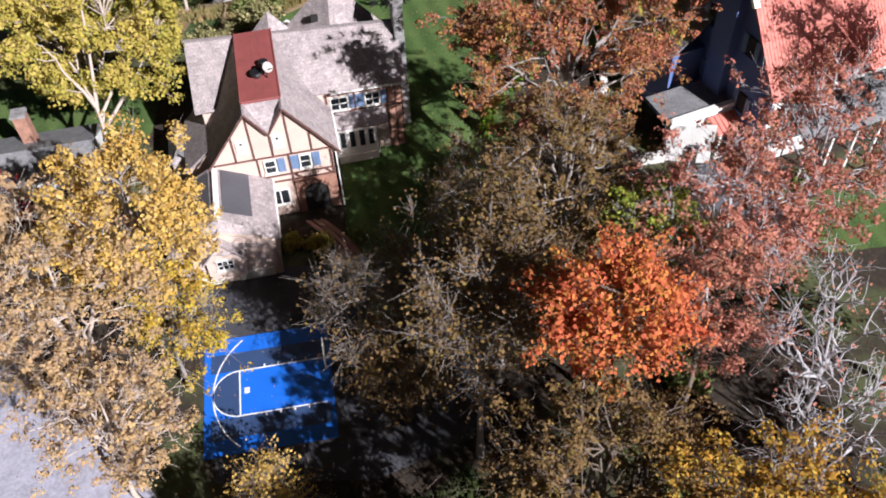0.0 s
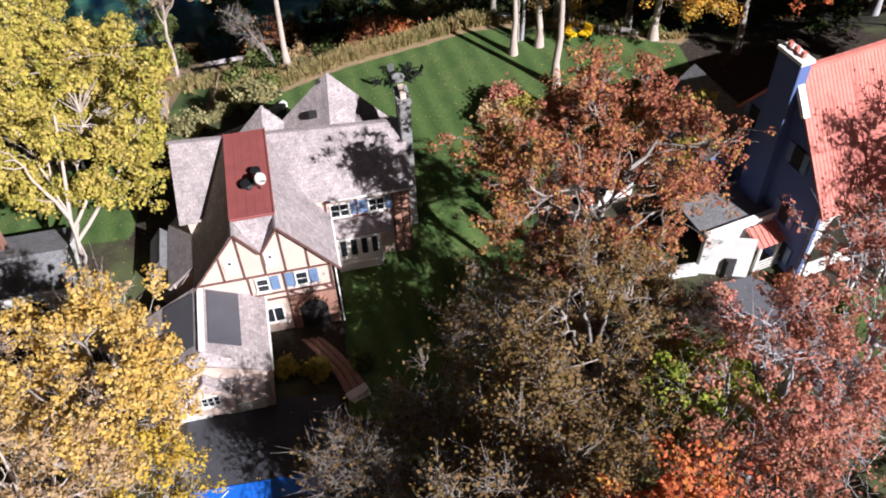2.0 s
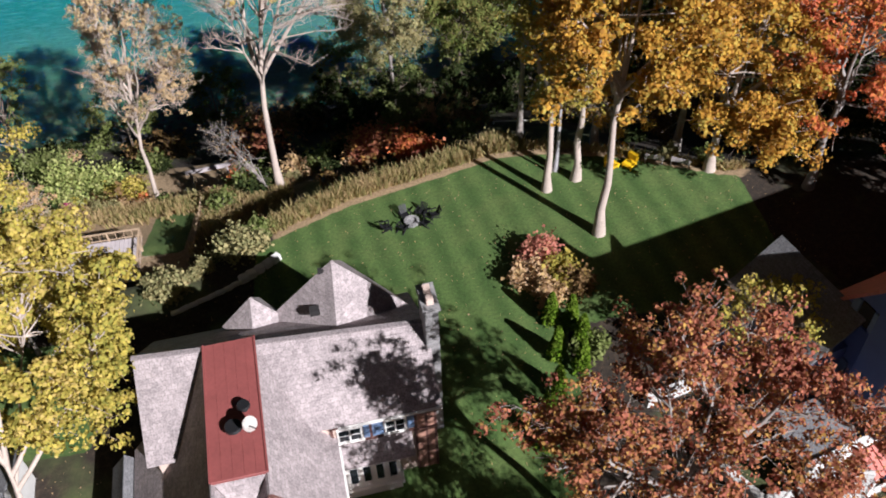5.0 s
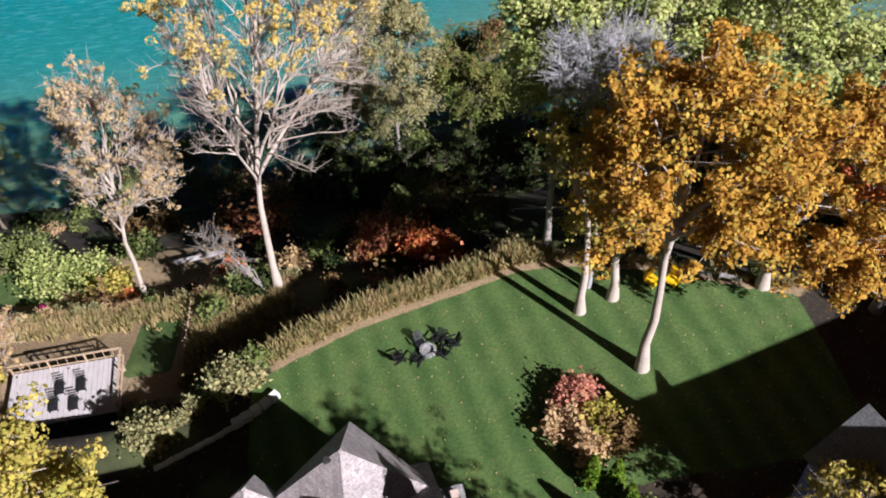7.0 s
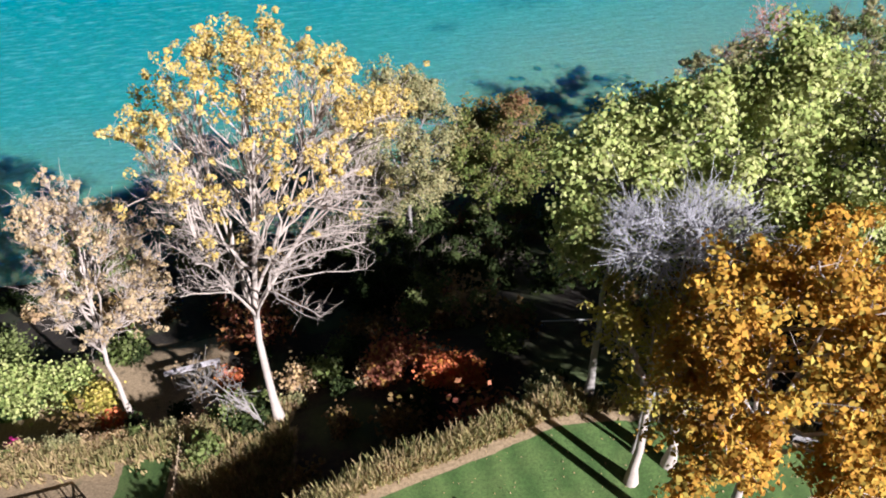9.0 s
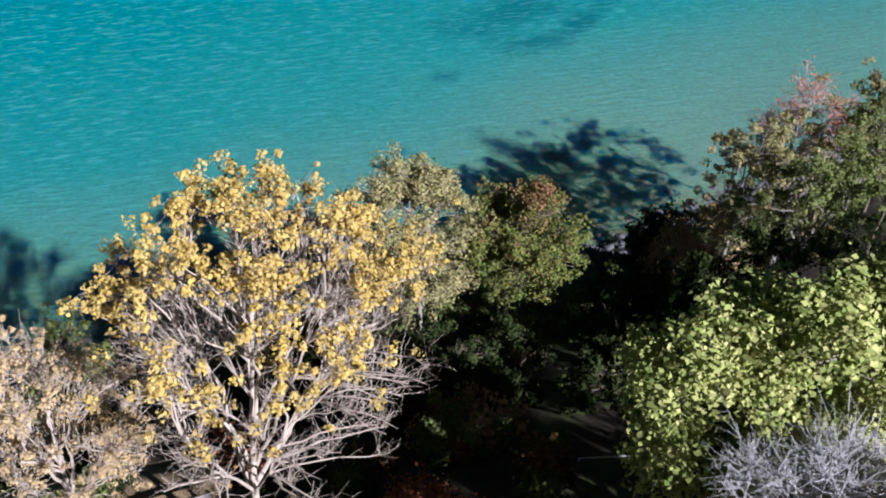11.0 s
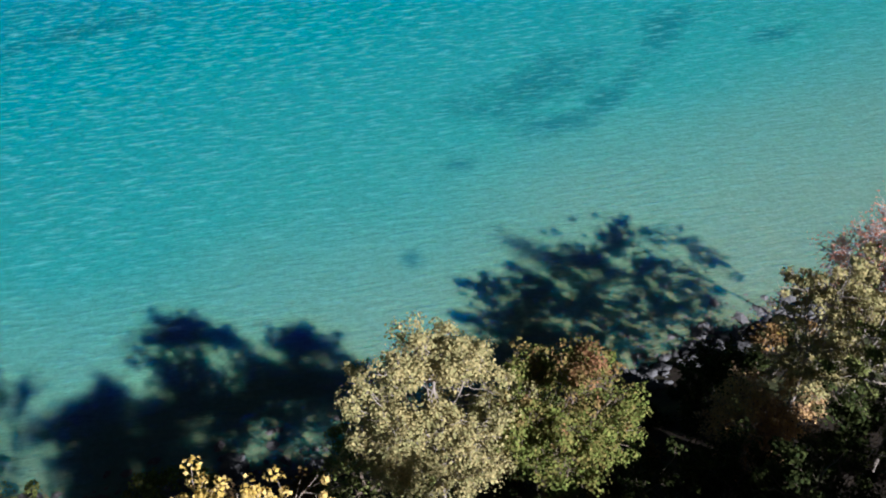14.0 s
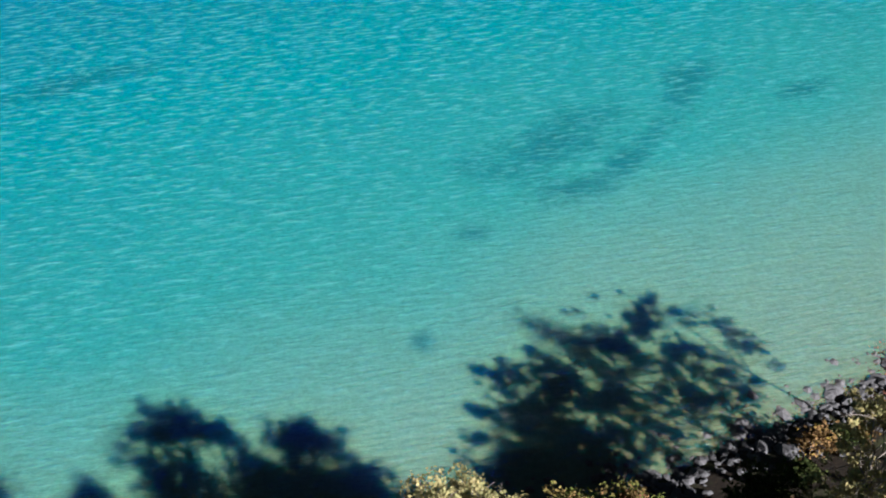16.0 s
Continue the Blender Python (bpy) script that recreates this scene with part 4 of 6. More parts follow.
def build_garden_walls():
    w = empty("garden_wall", pose(18.5, 57.0, 0), "low white stone garden wall under the rust tree", "wall")
    for pts in (((21.7, 62.2), (19.7, 62.0), (19.3, 59.4), (15.4, 58.4)), ((17.5, 54.4), (18.7, 52.7), (20.2, 50.5), (22.2, 50.6))):
        for (x0, y0), (x1, y1) in zip(pts, pts[1:]):
            z0, z1 = gz(x0, y0) + 0.35, gz(x1, y1) + 0.35
            beam_part("coping", (x0 - 18.5, y0 - 57.0, z0 + 0.48), (x1 - 18.5, y1 - 57.0, z1 + 0.48), 0.6, M_WHITE_STUCCO, w, 0.14)
            beam_part("masonry", (x0 - 18.5, y0 - 57.0, z0), (x1 - 18.5, y1 - 57.0, z1), 0.45, M_WHITE_STUCCO, w, 0.9)
    return w


build_garden_walls()

# ---- fire pit and chairs ----


def build_firepit():
    f = empty("fire_pit", pose(1.9, 77.9, gz(1.9, 77.9)), "round stone fire pit on a bare patch of lawn", "fire pit")
    bm = bmesh.new()
    n = 14
    for i in range(n):
        a = 2 * math.pi * i / n
        c, s = math.cos(a), math.sin(a)
        beam_bm(bm, (0.5 * c - 0.1 * s, 0.5 * s + 0.1 * c, 0.14), (0.5 * c + 0.1 * s, 0.5 * s - 0.1 * c, 0.14), 0.2, 0.32)
    part("stone_ring", bm, M_STONE, f)
    bm = bmesh.new()
    bmesh.ops.create_circle(bm, cap_ends=True, radius=0.44, segments=18, matrix=Matrix.Translation((0, 0, 0.12)))
    part("ash_bed", bm, M_STONE, f)
    return f


build_firepit()


def build_chair(m):
    c = empty("adirondack_chair", m, "black slatted garden chair beside the fire pit", "chair", "chairs round the fire pit")
    for k in range(5):
        box_part("seat_slat", -0.33, -0.3 + k * 0.13, 0.36 - k * 0.02, 0.33, -0.19 + k * 0.13, 0.395 - k * 0.02, M_BLACK, c)
    for k in range(5):
        x = -0.28 + k * 0.14
        beam_part("back_slat", (x, 0.3, 0.26), (x * 1.15, 0.72, 1.12 - abs(k - 2) * 0.05), 0.11, M_BLACK, c, 0.03)
    for s in (-1, 1):
        box_part("armrest", s * 0.48 - 0.07, -0.4, 0.58, s * 0.48 + 0.07, 0.45, 0.62, M_BLACK, c)
        beam_part("front_leg", (s * 0.4, -0.32, 0), (s * 0.4, -0.32, 0.58), 0.09, M_BLACK, c)
        beam_part("back_leg", (s * 0.34, -0.3, 0.3), (s * 0.34, 0.62, 0.0), 0.09, M_BLACK, c)
    return c


chair0 = None
for ang, rad in ((195, 2.1), (235, 1.4), (325, 1.3), (15, 1.9), (55, 1.5), (110, 1.3)):
    x, y = 1.9 + rad * math.cos(radians(ang)), 77.9 + rad * 0.6 * math.sin(radians(ang))
    if chair0 is None:
        chair0 = build_chair(pose(x, y, gz(x, y), 0, 0, ang - 90))
        chair0.scale = (0.85, 0.85, 0.85)
    else:
        copy_thing(chair0, pose(x, y, gz(x, y), 0, 0, ang - 90))


def build_kids_seat(x, y, turn, lab):
    s = empty("play_seat", pose(x, y, gz(x, y), 0, 0, turn), lab, "play chair")
    bm = bmesh.new()
    bm_box(bm, -0.5, -0.5, 0.25, 0.5, 0.5, 0.5)
    bmesh.ops.bevel(bm, geom=bm.edges[:], offset=0.08, segments=2, affect="EDGES")
    part("seat", bm, M_YELLOW, s)
    bm = bmesh.new()
    bm_box(bm, -0.5, 0.35, 0.4, 0.5, 0.6, 1.25)
    bmesh.ops.bevel(bm, geom=bm.edges[:], offset=0.1, segments=2, affect="EDGES")
    part("backrest", bm, M_YELLOW, s)
    for sx in (-1, 1):
        beam_part("leg", (sx * 0.4, -0.35, 0), (sx * 0.4, -0.35, 0.3), 0.1, M_YELLOW, s)
        beam_part("leg", (sx * 0.4, 0.4, 0), (sx * 0.4, 0.4, 0.3), 0.1, M_YELLOW, s)


build_kids_seat(19.0, 80.9, 30, "bright yellow plastic garden chair on the lawn")
build_kids_seat(20.4, 80.7, -50, "bright yellow plastic garden chair near the lawn edge")


def build_bench(x, y, turn):
    b = empty("garden_bench", pose(x, y, gz(x, y), 0, 0, turn), "grey wooden bench at the lawn edge", "bench")
    for k in range(3):
        box_part("seat_slat", -0.8, -0.22 + k * 0.15, 0.42, 0.8, -0.1 + k * 0.15, 0.46, M_WOODGREY, b)
        box_part("back_slat", -0.8, 0.26, 0.55 + k * 0.15, 0.8, 0.3, 0.66 + k * 0.15, M_WOODGREY, b)
    for sx in (-0.7, 0.7):
        beam_part("leg", (sx, -0.18, 0), (sx, -0.18, 0.42), 0.08, M_WOODGREY, b)
        beam_part("back_leg", (sx, 0.26, 0), (sx, 0.3, 1.0), 0.08, M_WOODGREY, b)


build_bench(22.6, 81.0, 160)
build_bench(24.6, 80.2, 150)

# ---- deck on the bluff ----


def build_deck():
    d = empty("deck", pose(-25.8, 82.4, -5.2, 0, 0, 4), "weathered grey timber deck with tan rails on the bluff", "deck")
    for k in range(22):
        x = -4.2 + k * 0.385
        box_part("board", x, -2.7, -0.06, x + 0.36, 2.6, 0.0, M_WOODGREY, d)
    for x in (-3.9, 0.0, 3.9):
        for y in (-2.4, 2.3):
            beam_part("post", (x, y, -6.0), (x, y, 0.0), 0.18, M_TAN_WOOD, d)
    for a, b in (((-4.2, 2.6), (4.25, 2.6)), ((4.25, 2.6), (4.25, -2.7))):
        beam_part("top_rail", (*a, 1.0), (*b, 1.0), 0.16, M_TAN_WOOD, d, 0.06)
        beam_part("lower_rail", (*a, 0.2), (*b, 0.2), 0.08, M_TAN_WOOD, d, 0.06)
        n = 12
        for i in range(n + 1):
            t = i / n
            x, y = a[0] + (b[0] - a[0]) * t, a[1] + (b[1] - a[1]) * t
            w = 0.12 if i % 4 == 0 else 0.04
            beam_part("baluster" if w < 0.1 else "rail_post", (x, y, 0), (x, y, 1.0), w, M_TAN_WOOD, d)
    return d


build_deck()


def build_lounger(x, y, turn):
    l = empty("sun_lounger", pose(x, y, -5.2, 0, 0, turn), "dark slatted sun lounger on the grey deck", "lounger", "loungers on the deck")
    for k in range(7):
        box_part("slat", -0.33, -0.9 + k * 0.16, 0.3, 0.33, -0.78 + k * 0.16, 0.34, M_BLACK, l)
    for k in range(4):
        beam_part("back_slat", (-0.33, 0.25 + k * 0.13, 0.36 + k * 0.12), (0.33, 0.25 + k * 0.13, 0.36 + k * 0.12), 0.11, M_BLACK, l, 0.03)
    for sx in (-0.3, 0.3):
        for yy in (-0.8, 0.2):
            beam_part("leg", (sx, yy, 0), (sx, yy, 0.3), 0.06, M_BLACK, l)


for x, y in ((-26.4, 81.4), (-24.9, 81.3), (-26.2, 82.9), (-24.6, 83.0)):
    build_lounger(x, y, 8)


def build_platform():
    p = empty("lookout_platform", pose(15.0, 98.0, 0, 0, 0, -6), "timber lookout platform with white rails on the wooded bluff", "platform")
    z0 = -8.9
    for k in range(12):
        box_part("board", -2.9 + k * 0.48, -1.6, z0 - 0.08, -2.9 + k * 0.48 + 0.45, 1.6, z0, M_WOODGREY, p)
    for x in (-2.8, 0, 2.8):
        for y in (-1.5, 1.5):
            beam_part("post", (x, y, z0 - 3.5), (x, y, z0 + (1.1 if y > 0 or x < 0 else 0)), 0.14, M_WHITE, p)
    for z in (0.35, 0.7, 1.08):
        beam_part("rail", (-2.9, 1.55, z0 + z), (2.9, 1.55, z0 + z), 0.08, M_WHITE, p)
        beam_part("rail", (-2.85, -1.55, z0 + z), (-2.85, 1.55, z0 + z), 0.06, M_SHUTTER, p)
    return p


build_platform()


def build_railing():
    """A black metal railing on the terrace behind the deck."""
    x0, y0, x1, y1 = -29.6, 87.0, -25.0, 88.0
    r = empty("black_railing", pose(x0, y0, 0), "black metal railing panel on the grass terrace", "railing")
    n = 4
    for i in range(n + 1):
        t = i / n
        x, y = x0 + (x1 - x0) * t, y0 + (y1 - y0) * t
        beam_part("post", (x - x0, y - y0, gz(x, y) - 0.2), (x - x0, y - y0, gz(x, y) + 1.15), 0.09, M_BLACK, r)
    for h in (0.15, 1.1):
        beam_part("rail", (0, 0, gz(x0, y0) + h), (x1 - x0, y1 - y0, gz(x1, y1) + h), 0.1, M_BLACK, r)
    return r


build_railing()
pipe = beam_part("drain_pipe", (-21.5, 103.9, gz(-21.5, 103.9) + 2.2), (-16.5, 104.8, gz(-16.5, 104.8) + 2.0), 0.35, M_WOODGREY)
tagged(pipe, "pale grey timber rail lying across the bluff", "rail")
for k, (x, y) in enumerate(((-21.0, 104.0), (-17.0, 104.7))):
    tagged(beam_part("rail_post", (x, y, gz(x, y) - 0.4), (x, y, gz(x, y) + 2.2), 0.2, M_WOODGREY), "grey timber rail post on the bluff", "post", "rail posts")
fence = empty("wire_fence", pose(-17.6, 88.0, 0), "thin timber fence running down the bluff", "fence")
for k in range(9):
    x, y = -17.2 - 0.06 * k, 84.0 + k * 1.1
    z = gz(x, y)
    beam_part("post", (x + 17.6, y - 88, z - 0.3), (x + 17.6, y - 88, z + 1.1), 0.12, M_TAN_WOOD, fence)
    if k:
        beam_part("rail", (x + 17.66, y - 88 - 1.1, gz(x + .06, y - 1.1) + 0.9), (x + 17.6, y - 88, z + 0.9), 0.07, M_TAN_WOOD, fence)

# ---- rocks on the shore ----


def build_rocks():
    rng = np.random.default_rng(11)
    vs, fs = [], []
    ico = [(0, 0, 1), (.89, 0, .45), (.28, .85, .45), (-.72, .53, .45), (-.72, -.53, .45), (.28, -.85, .45), (.72, .53, -.45), (-.28, .85, -.45), (-.89, 0, -.45), (-.28, -.85, -.45), (.72, -.53, -.45), (0, 0, -1)]
    tri = [(0, 1, 2), (0, 2, 3), (0, 3, 4), (0, 4, 5), (0, 5, 1), (1, 6, 2), (2, 7, 3), (3, 8, 4), (4, 9, 5), (5, 10, 1), (6, 7, 2), (7, 8, 3), (8, 9, 4), (9, 10, 5), (10, 6, 1), (11, 7, 6), (11, 8, 7), (11, 9, 8), (11, 10, 9), (11, 6, 10)]
    for i in range(2000):
        x = rng.uniform(-45, 75)
        y = float(shore_y(x)) + rng.normal(-0.6, 2.4)
        r = rng.gamma(2.0, 0.14) + 0.1
        z = max(gz(x, y), WATER_Z - 0.2)
        o = len(vs)
        k = rng.uniform(0.7, 1.3, 3) * r * np.array([1.3, 1, 0.7])
        a = rng.uniform(0, 6.28)
        for p in ico:
            q = np.array(p) * k * rng.uniform(0.8, 1.15)
            vs.append((x + q[0] * math.cos(a) - q[1] * math.sin(a), y + q[0] * math.sin(a) + q[1] * math.cos(a), z + q[2]))
        fs += [tuple(o + j for j in t) for t in tri]
    return tagged(new("shore_rocks", mesh_of("shore_rocks", vs, fs, M_ROCK)), "grey boulders and rubble along the waterline", "rocks", kind="stuff")


build_rocks()

# ---- trees ----


def bezier(a, b, c, k):
    """Points of quadratic curves; a, b, c are (n, 3)."""
    t = np.linspace(0, 1, k)[None, :, None]
    return a[:, None] * (1 - t) ** 2 + 2 * b[:, None] * t * (1 - t) + c[:, None] * t ** 2


def tubes(P, R, sides):
    """Tapered tubes round polylines P (n, k, 3) with radii R (n, k)."""
    n, k, _ = P.shape
    T = np.gradient(P, axis=1)
    T /= np.linalg.norm(T, axis=2, keepdims=True) + 1e-9
    ref = np.where(np.abs(T[..., 2:3]) > 0.9, np.array([1.0, 0, 0]), np.array([0, 0, 1.0]))
    U = np.cross(T, ref)
    U /= np.linalg.norm(U, axis=2, keepdims=True) + 1e-9
    V = np.cross(T, U)
    a = np.linspace(0, 2 * np.pi, sides, endpoint=False)
    ring = P[:, :, None] + R[:, :, None, None] * (U[:, :, None] * np.cos(a)[None, None, :, None] + V[:, :, None] * np.sin(a)[None, None, :, None])
    idx = np.arange(n * k * sides).reshape(n, k, sides)
    nx = np.roll(idx, -1, axis=2)
    f = np.stack([idx[:, :-1], nx[:, :-1], nx[:, 1:], idx[:, 1:]], -1).reshape(-1, 4)
    return ring.reshape(-1, 3), f


def merge(chunks):
    vs, fs, o = [], [], 0
    for v, f in chunks:
        vs.append(v)
        fs.append(f + o)
        o += len(v)
    return np.concatenate(vs), np.concatenate(fs)


def quick_mesh(name, v, f, mat):
    me = bpy.data.meshes.new(name)
    n = len(f)
    me.vertices.add(len(v))
    me.vertices.foreach_set("co", np.ascontiguousarray(v, np.float32).ravel())
    me.loops.add(n * 4)
    me.loops.foreach_set("vertex_index", np.ascontiguousarray(f, np.int32).ravel())
    me.polygons.add(n)
    me.polygons.foreach_set("loop_start", np.arange(0, n * 4, 4, dtype=np.int32))
    me.update(calc_edges=True)
    me.materials.append(mat)
    return me


def leaf_quads(C, size, rng, up=0.5):
    """Small folded leaf shapes at the points C, turned at random."""
    n = len(C)
    N = rng.normal(size=(n, 3))
    N[:, 2] = np.abs(N[:, 2]) + up
    N /= np.linalg.norm(N, axis=1, keepdims=True)
    A = np.cross(N, rng.normal(size=(n, 3)))
    A /= np.linalg.norm(A, axis=1, keepdims=True)
    B = np.cross(N, A)
    s = size * rng.uniform(0.55, 1.35, (n, 1))
    w = s * rng.uniform(0.55, 0.85, (n, 1))
    fold = N * s * 0.22
    v = np.stack([C - A * s * 0.5, C + B * w * 0.5 + fold, C + A * s * 0.5, C - B * w * 0.5 + fold], 1).reshape(-1, 3)
    return v, np.arange(n * 4).reshape(n, 4)


def leaf_clumps(centres, n, size, radius, rng):
    """Leaves gathered in rounded clumps: each one lies on its clump's upper side and faces away from the clump's middle."""
    which = rng.integers(0, len(centres), n)
    rad = (radius * rng.uniform(0.55, 1.25, len(centres)))[which, None]
    D = rng.normal(size=(n, 3))
    D[:, 2] += 0.35
    D /= np.linalg.norm(D, axis=1, keepdims=True)
    C = centres[which] + D * rad * rng.uniform(0.55, 1.05, (n, 1)) * np.array([1.0, 1.0, 0.75])
    N = D + rng.normal(scale=0.45, size=(n, 3))
    N[:, 2] += 0.25
    N /= np.linalg.norm(N, axis=1, keepdims=True)
    A = np.cross(N, rng.normal(size=(n, 3)))
    A /= np.linalg.norm(A, axis=1, keepdims=True)
    B = np.cross(N, A)
    s = size * rng.uniform(0.6, 1.3, (n, 1))
    w = s * rng.uniform(0.6, 0.9, (n, 1))
    dip = N * s * 0.18
    v = np.stack([C - A * s * 0.5 - dip, C + B * w * 0.5, C + A * s * 0.5 - dip, C - B * w * 0.5], 1).reshape(-1, 3)
    return v, np.arange(n * 4).reshape(n, 4)


def in_crown(n, r, rng, lumps, low=-0.55, core=0.30, swell=0.22):
    """Points towards the outside of an uneven crown of radii r."""
    out = []
    while len(out) < n:
        d = rng.normal(size=3)
        d /= np.linalg.norm(d)
        if d[2] < low:
            continue
        grow = 1 + swell * np.sin(d @ lumps[0] * 3 + lumps[2][0]) * np.sin(d @ lumps[1] * 4 + lumps[2][1])
        out.append(d * (core + (1 - core) * rng.random() ** 0.55) * grow * r)
    return np.array(out)


def tree(label, base, centre, r, leaf, n_leaf, size, bark, seed, trunk=0.28, clumps=60, twigs=9, twig_len=1.2, limbs=7, fork=None, group="", bare_low=0.0, low=-0.55, stretch=1.0, name="tree", category="tree", twig_r=0.022, clump=0.0, fan=False, swell=0.22):
    """A tree: a tapered trunk and limbs, branches to every clump of the crown, fine twigs, and loose leaves about them."""
    rng = np.random.default_rng(seed)
    if not fan:
        twigs = min(twigs, 5 if clump >= 0.6 else 9 if clump else 14)
    n_leaf, size = (int(n_leaf * 1.45), size * 0.66) if clump else (int(n_leaf * 1.65), size * 0.8)
    bx, by = base
    bz = gz(bx, by) - 0.25
    org = np.array([bx, by, bz])
    c = np.array(centre, float) - org
    r = np.array(r, float)
    top = c[2] + r[2] * 0.55
    fork = (c[2] - r[2] * 0.75) if fork is None else fork - bz
    fork = max(fork, 0.5)
    lumps = rng.normal(size=(3, 3))
    # leader
    k = 9
    t = np.linspace(0, 1, k)
    lead = np.zeros((1, k, 3))
    lead[0, :, 2] = t * top
    bend = np.clip((lead[0, :, 2] - fork * 0.8) / max(top - fork * 0.8, 0.1), 0, 1) ** 1.3
    lead[0, :, :2] = c[None, :2] * bend[:, None]
    lead[0, 1:-1, :2] += rng.normal(scale=trunk * 0.22, size=(k - 2, 2))
    Rl = trunk * (1 - 0.86 * t[None] ** 0.9)
    Rl[0, 0] *= 1.5
    chunks = [tubes(lead, Rl, 9)]

    def on_lead(h):
        return np.stack([np.interp(h, lead[0, :, 2], lead[0, :, i]) for i in range(3)], -1)

    # limbs
    ends = in_crown(limbs, r * (0.9 if fan else 0.8), rng, lumps, 0.05 if fan else -0.2, 0.85 if fan else 0.30, swell) + c
    hs = np.clip(fork + (ends[:, 2] - fork) * rng.uniform(0.02, 0.45, limbs) * stretch, fork, top * 0.92)
    if fan:
        hs = fork + (top - fork) * rng.uniform(0.0, 0.62, limbs) ** 1.2
    st = on_lead(hs)
    mid = st * 0.5 + ends * 0.5
    mid[:, :2] += (ends - st)[:, :2] * (0.06 if fan else 0.12)
    mid[:, 2] += (np.abs(ends - st)[:, 2]) * 0.02
    LP = bezier(st, mid, ends, 9)
    LP[:, 1:-1] += rng.normal(scale=0.12, size=LP[:, 1:-1].shape)
    chunks.append(tubes(LP, trunk * 0.5 * (1 - 0.8 * np.linspace(0, 1, 9))[None] * rng.uniform(0.55 if fan else 0.7, 1.2, (limbs, 1)), 6))
    # branches to the clumps
    cl = in_crown(clumps, r, rng, lumps, low, 0.55 if clump else 0.30, swell) + c
    nodes = np.concatenate([LP[:, 2:].reshape(-1, 3), lead[0, 5:]])
    aim = cl + (np.array([0, 0, fork]) - cl) * (0.2 if fan else 0.0)
    d = np.linalg.norm(aim[:, None] - nodes[None], axis=2) + np.where(nodes[None, :, 2] > cl[:, None, 2], 1.5, 0.0)
    near = nodes[np.argmin(d, 1)]
    mid = near * 0.5 + cl * 0.5
    mid[:, 2] += 0.12 * np.linalg.norm(cl - near, axis=1)
    BP = bezier(near, mid, cl, 6)
    BP[:, 1:-1] += rng.normal(scale=0.09, size=BP[:, 1:-1].shape)
    chunks.append(tubes(BP, trunk * 0.16 * (1 - 0.75 * np.linspace(0, 1, 6))[None] * np.ones((clumps, 1)) + 0.012, 4))
    # twigs
    m = clumps * twigs
    which = np.repeat(np.arange(clumps), twigs)
    s = rng.uniform(0.35, 1.0, m)
    pos = s * 5
    i0 = np.minimum(pos.astype(int), 4)
    a = BP[which, i0] * (1 - (pos - i0))[:, None] + BP[which, i0 + 1] * (pos - i0)[:, None]
    out = (cl - c)[which] / (r[None] + 1e-6)
    if fan:
        out = (cl - np.array([0, 0, fork]))[which]
        out = out / np.linalg.norm(out, axis=1, keepdims=True) * 1.15
    dirs = rng.normal(size=(m, 3)) * (0.68 if fan else 0.75) + out * 0.9 + np.array([0, 0, 0.35])
    dirs /= np.linalg.norm(dirs, axis=1, keepdims=True)
    ln = twig_len * rng.uniform(0.5, 1.35, (m, 1))
    e = a + dirs * ln
    mid = a + dirs * ln * 0.5 + rng.normal(scale=0.12, size=(m, 3))
    TP = bezier(a, mid, e, 3)
    drawn = TP[:, ::2] if clump and not fan else TP
    chunks.append(tubes(drawn, (twig_r * (1 - 0.7 * np.linspace(0, 1, drawn.shape[1])))[None] * np.ones((m, 1)), 3))
    # side twigs
    q = rng.integers(0, m, m)
    a2 = (TP[q, 1] + TP[q, 1 + rng.integers(0, 2, m)]) / 2
    d2 = dirs[q] * 0.7 + rng.normal(size=(m, 3)) * 0.6
    e2 = a2 + d2 * ln[q] * 0.55
    TP2 = np.stack([a2, e2], 1)
    chunks.append(tubes(TP2, (twig_r * 0.7 * np.array([1.0, 0.4]))[None] * np.ones((m, 1)), 3))
    ob = tagged(new(name), label, category, group)
    ob.matrix_world = Matrix.Translation(org)
    for nm, ch in (("trunk", chunks[:2]), ("branchwork", chunks[2:])):
        v, f = merge(ch)
        wood = quick_mesh(nm, v, f, bark)
        wood.shade_smooth()
        part_mesh(nm, wood, ob)
    if n_leaf:
        ends2 = np.concatenate([e, e2, (a + e) / 2])
        if bare_low:
            rel = (ends2 - c) / r
            keep = (rel[:, 2] + rng.normal(scale=0.2, size=len(ends2)) > bare_low) & (np.linalg.norm(rel, axis=1) + rng.normal(scale=0.08, size=len(ends2)) > 0.9)
            ends2 = ends2[keep]
        if clump:
            mids = ends2[rng.permutation(len(ends2))[:max(12, int(n_leaf / (46 if clump > 0.6 else 26)))]]
            v, f = leaf_clumps(mids, n_leaf, size, clump, rng)
        else:
            pick = ends2[rng.integers(0, len(ends2), n_leaf)]
            C = pick + rng.normal(scale=0.24, size=(n_leaf, 3))
            v, f = leaf_quads(C, size, rng, 0.9)
        part_mesh("crown", quick_mesh("crown", v, f, leaf), ob)
    return ob


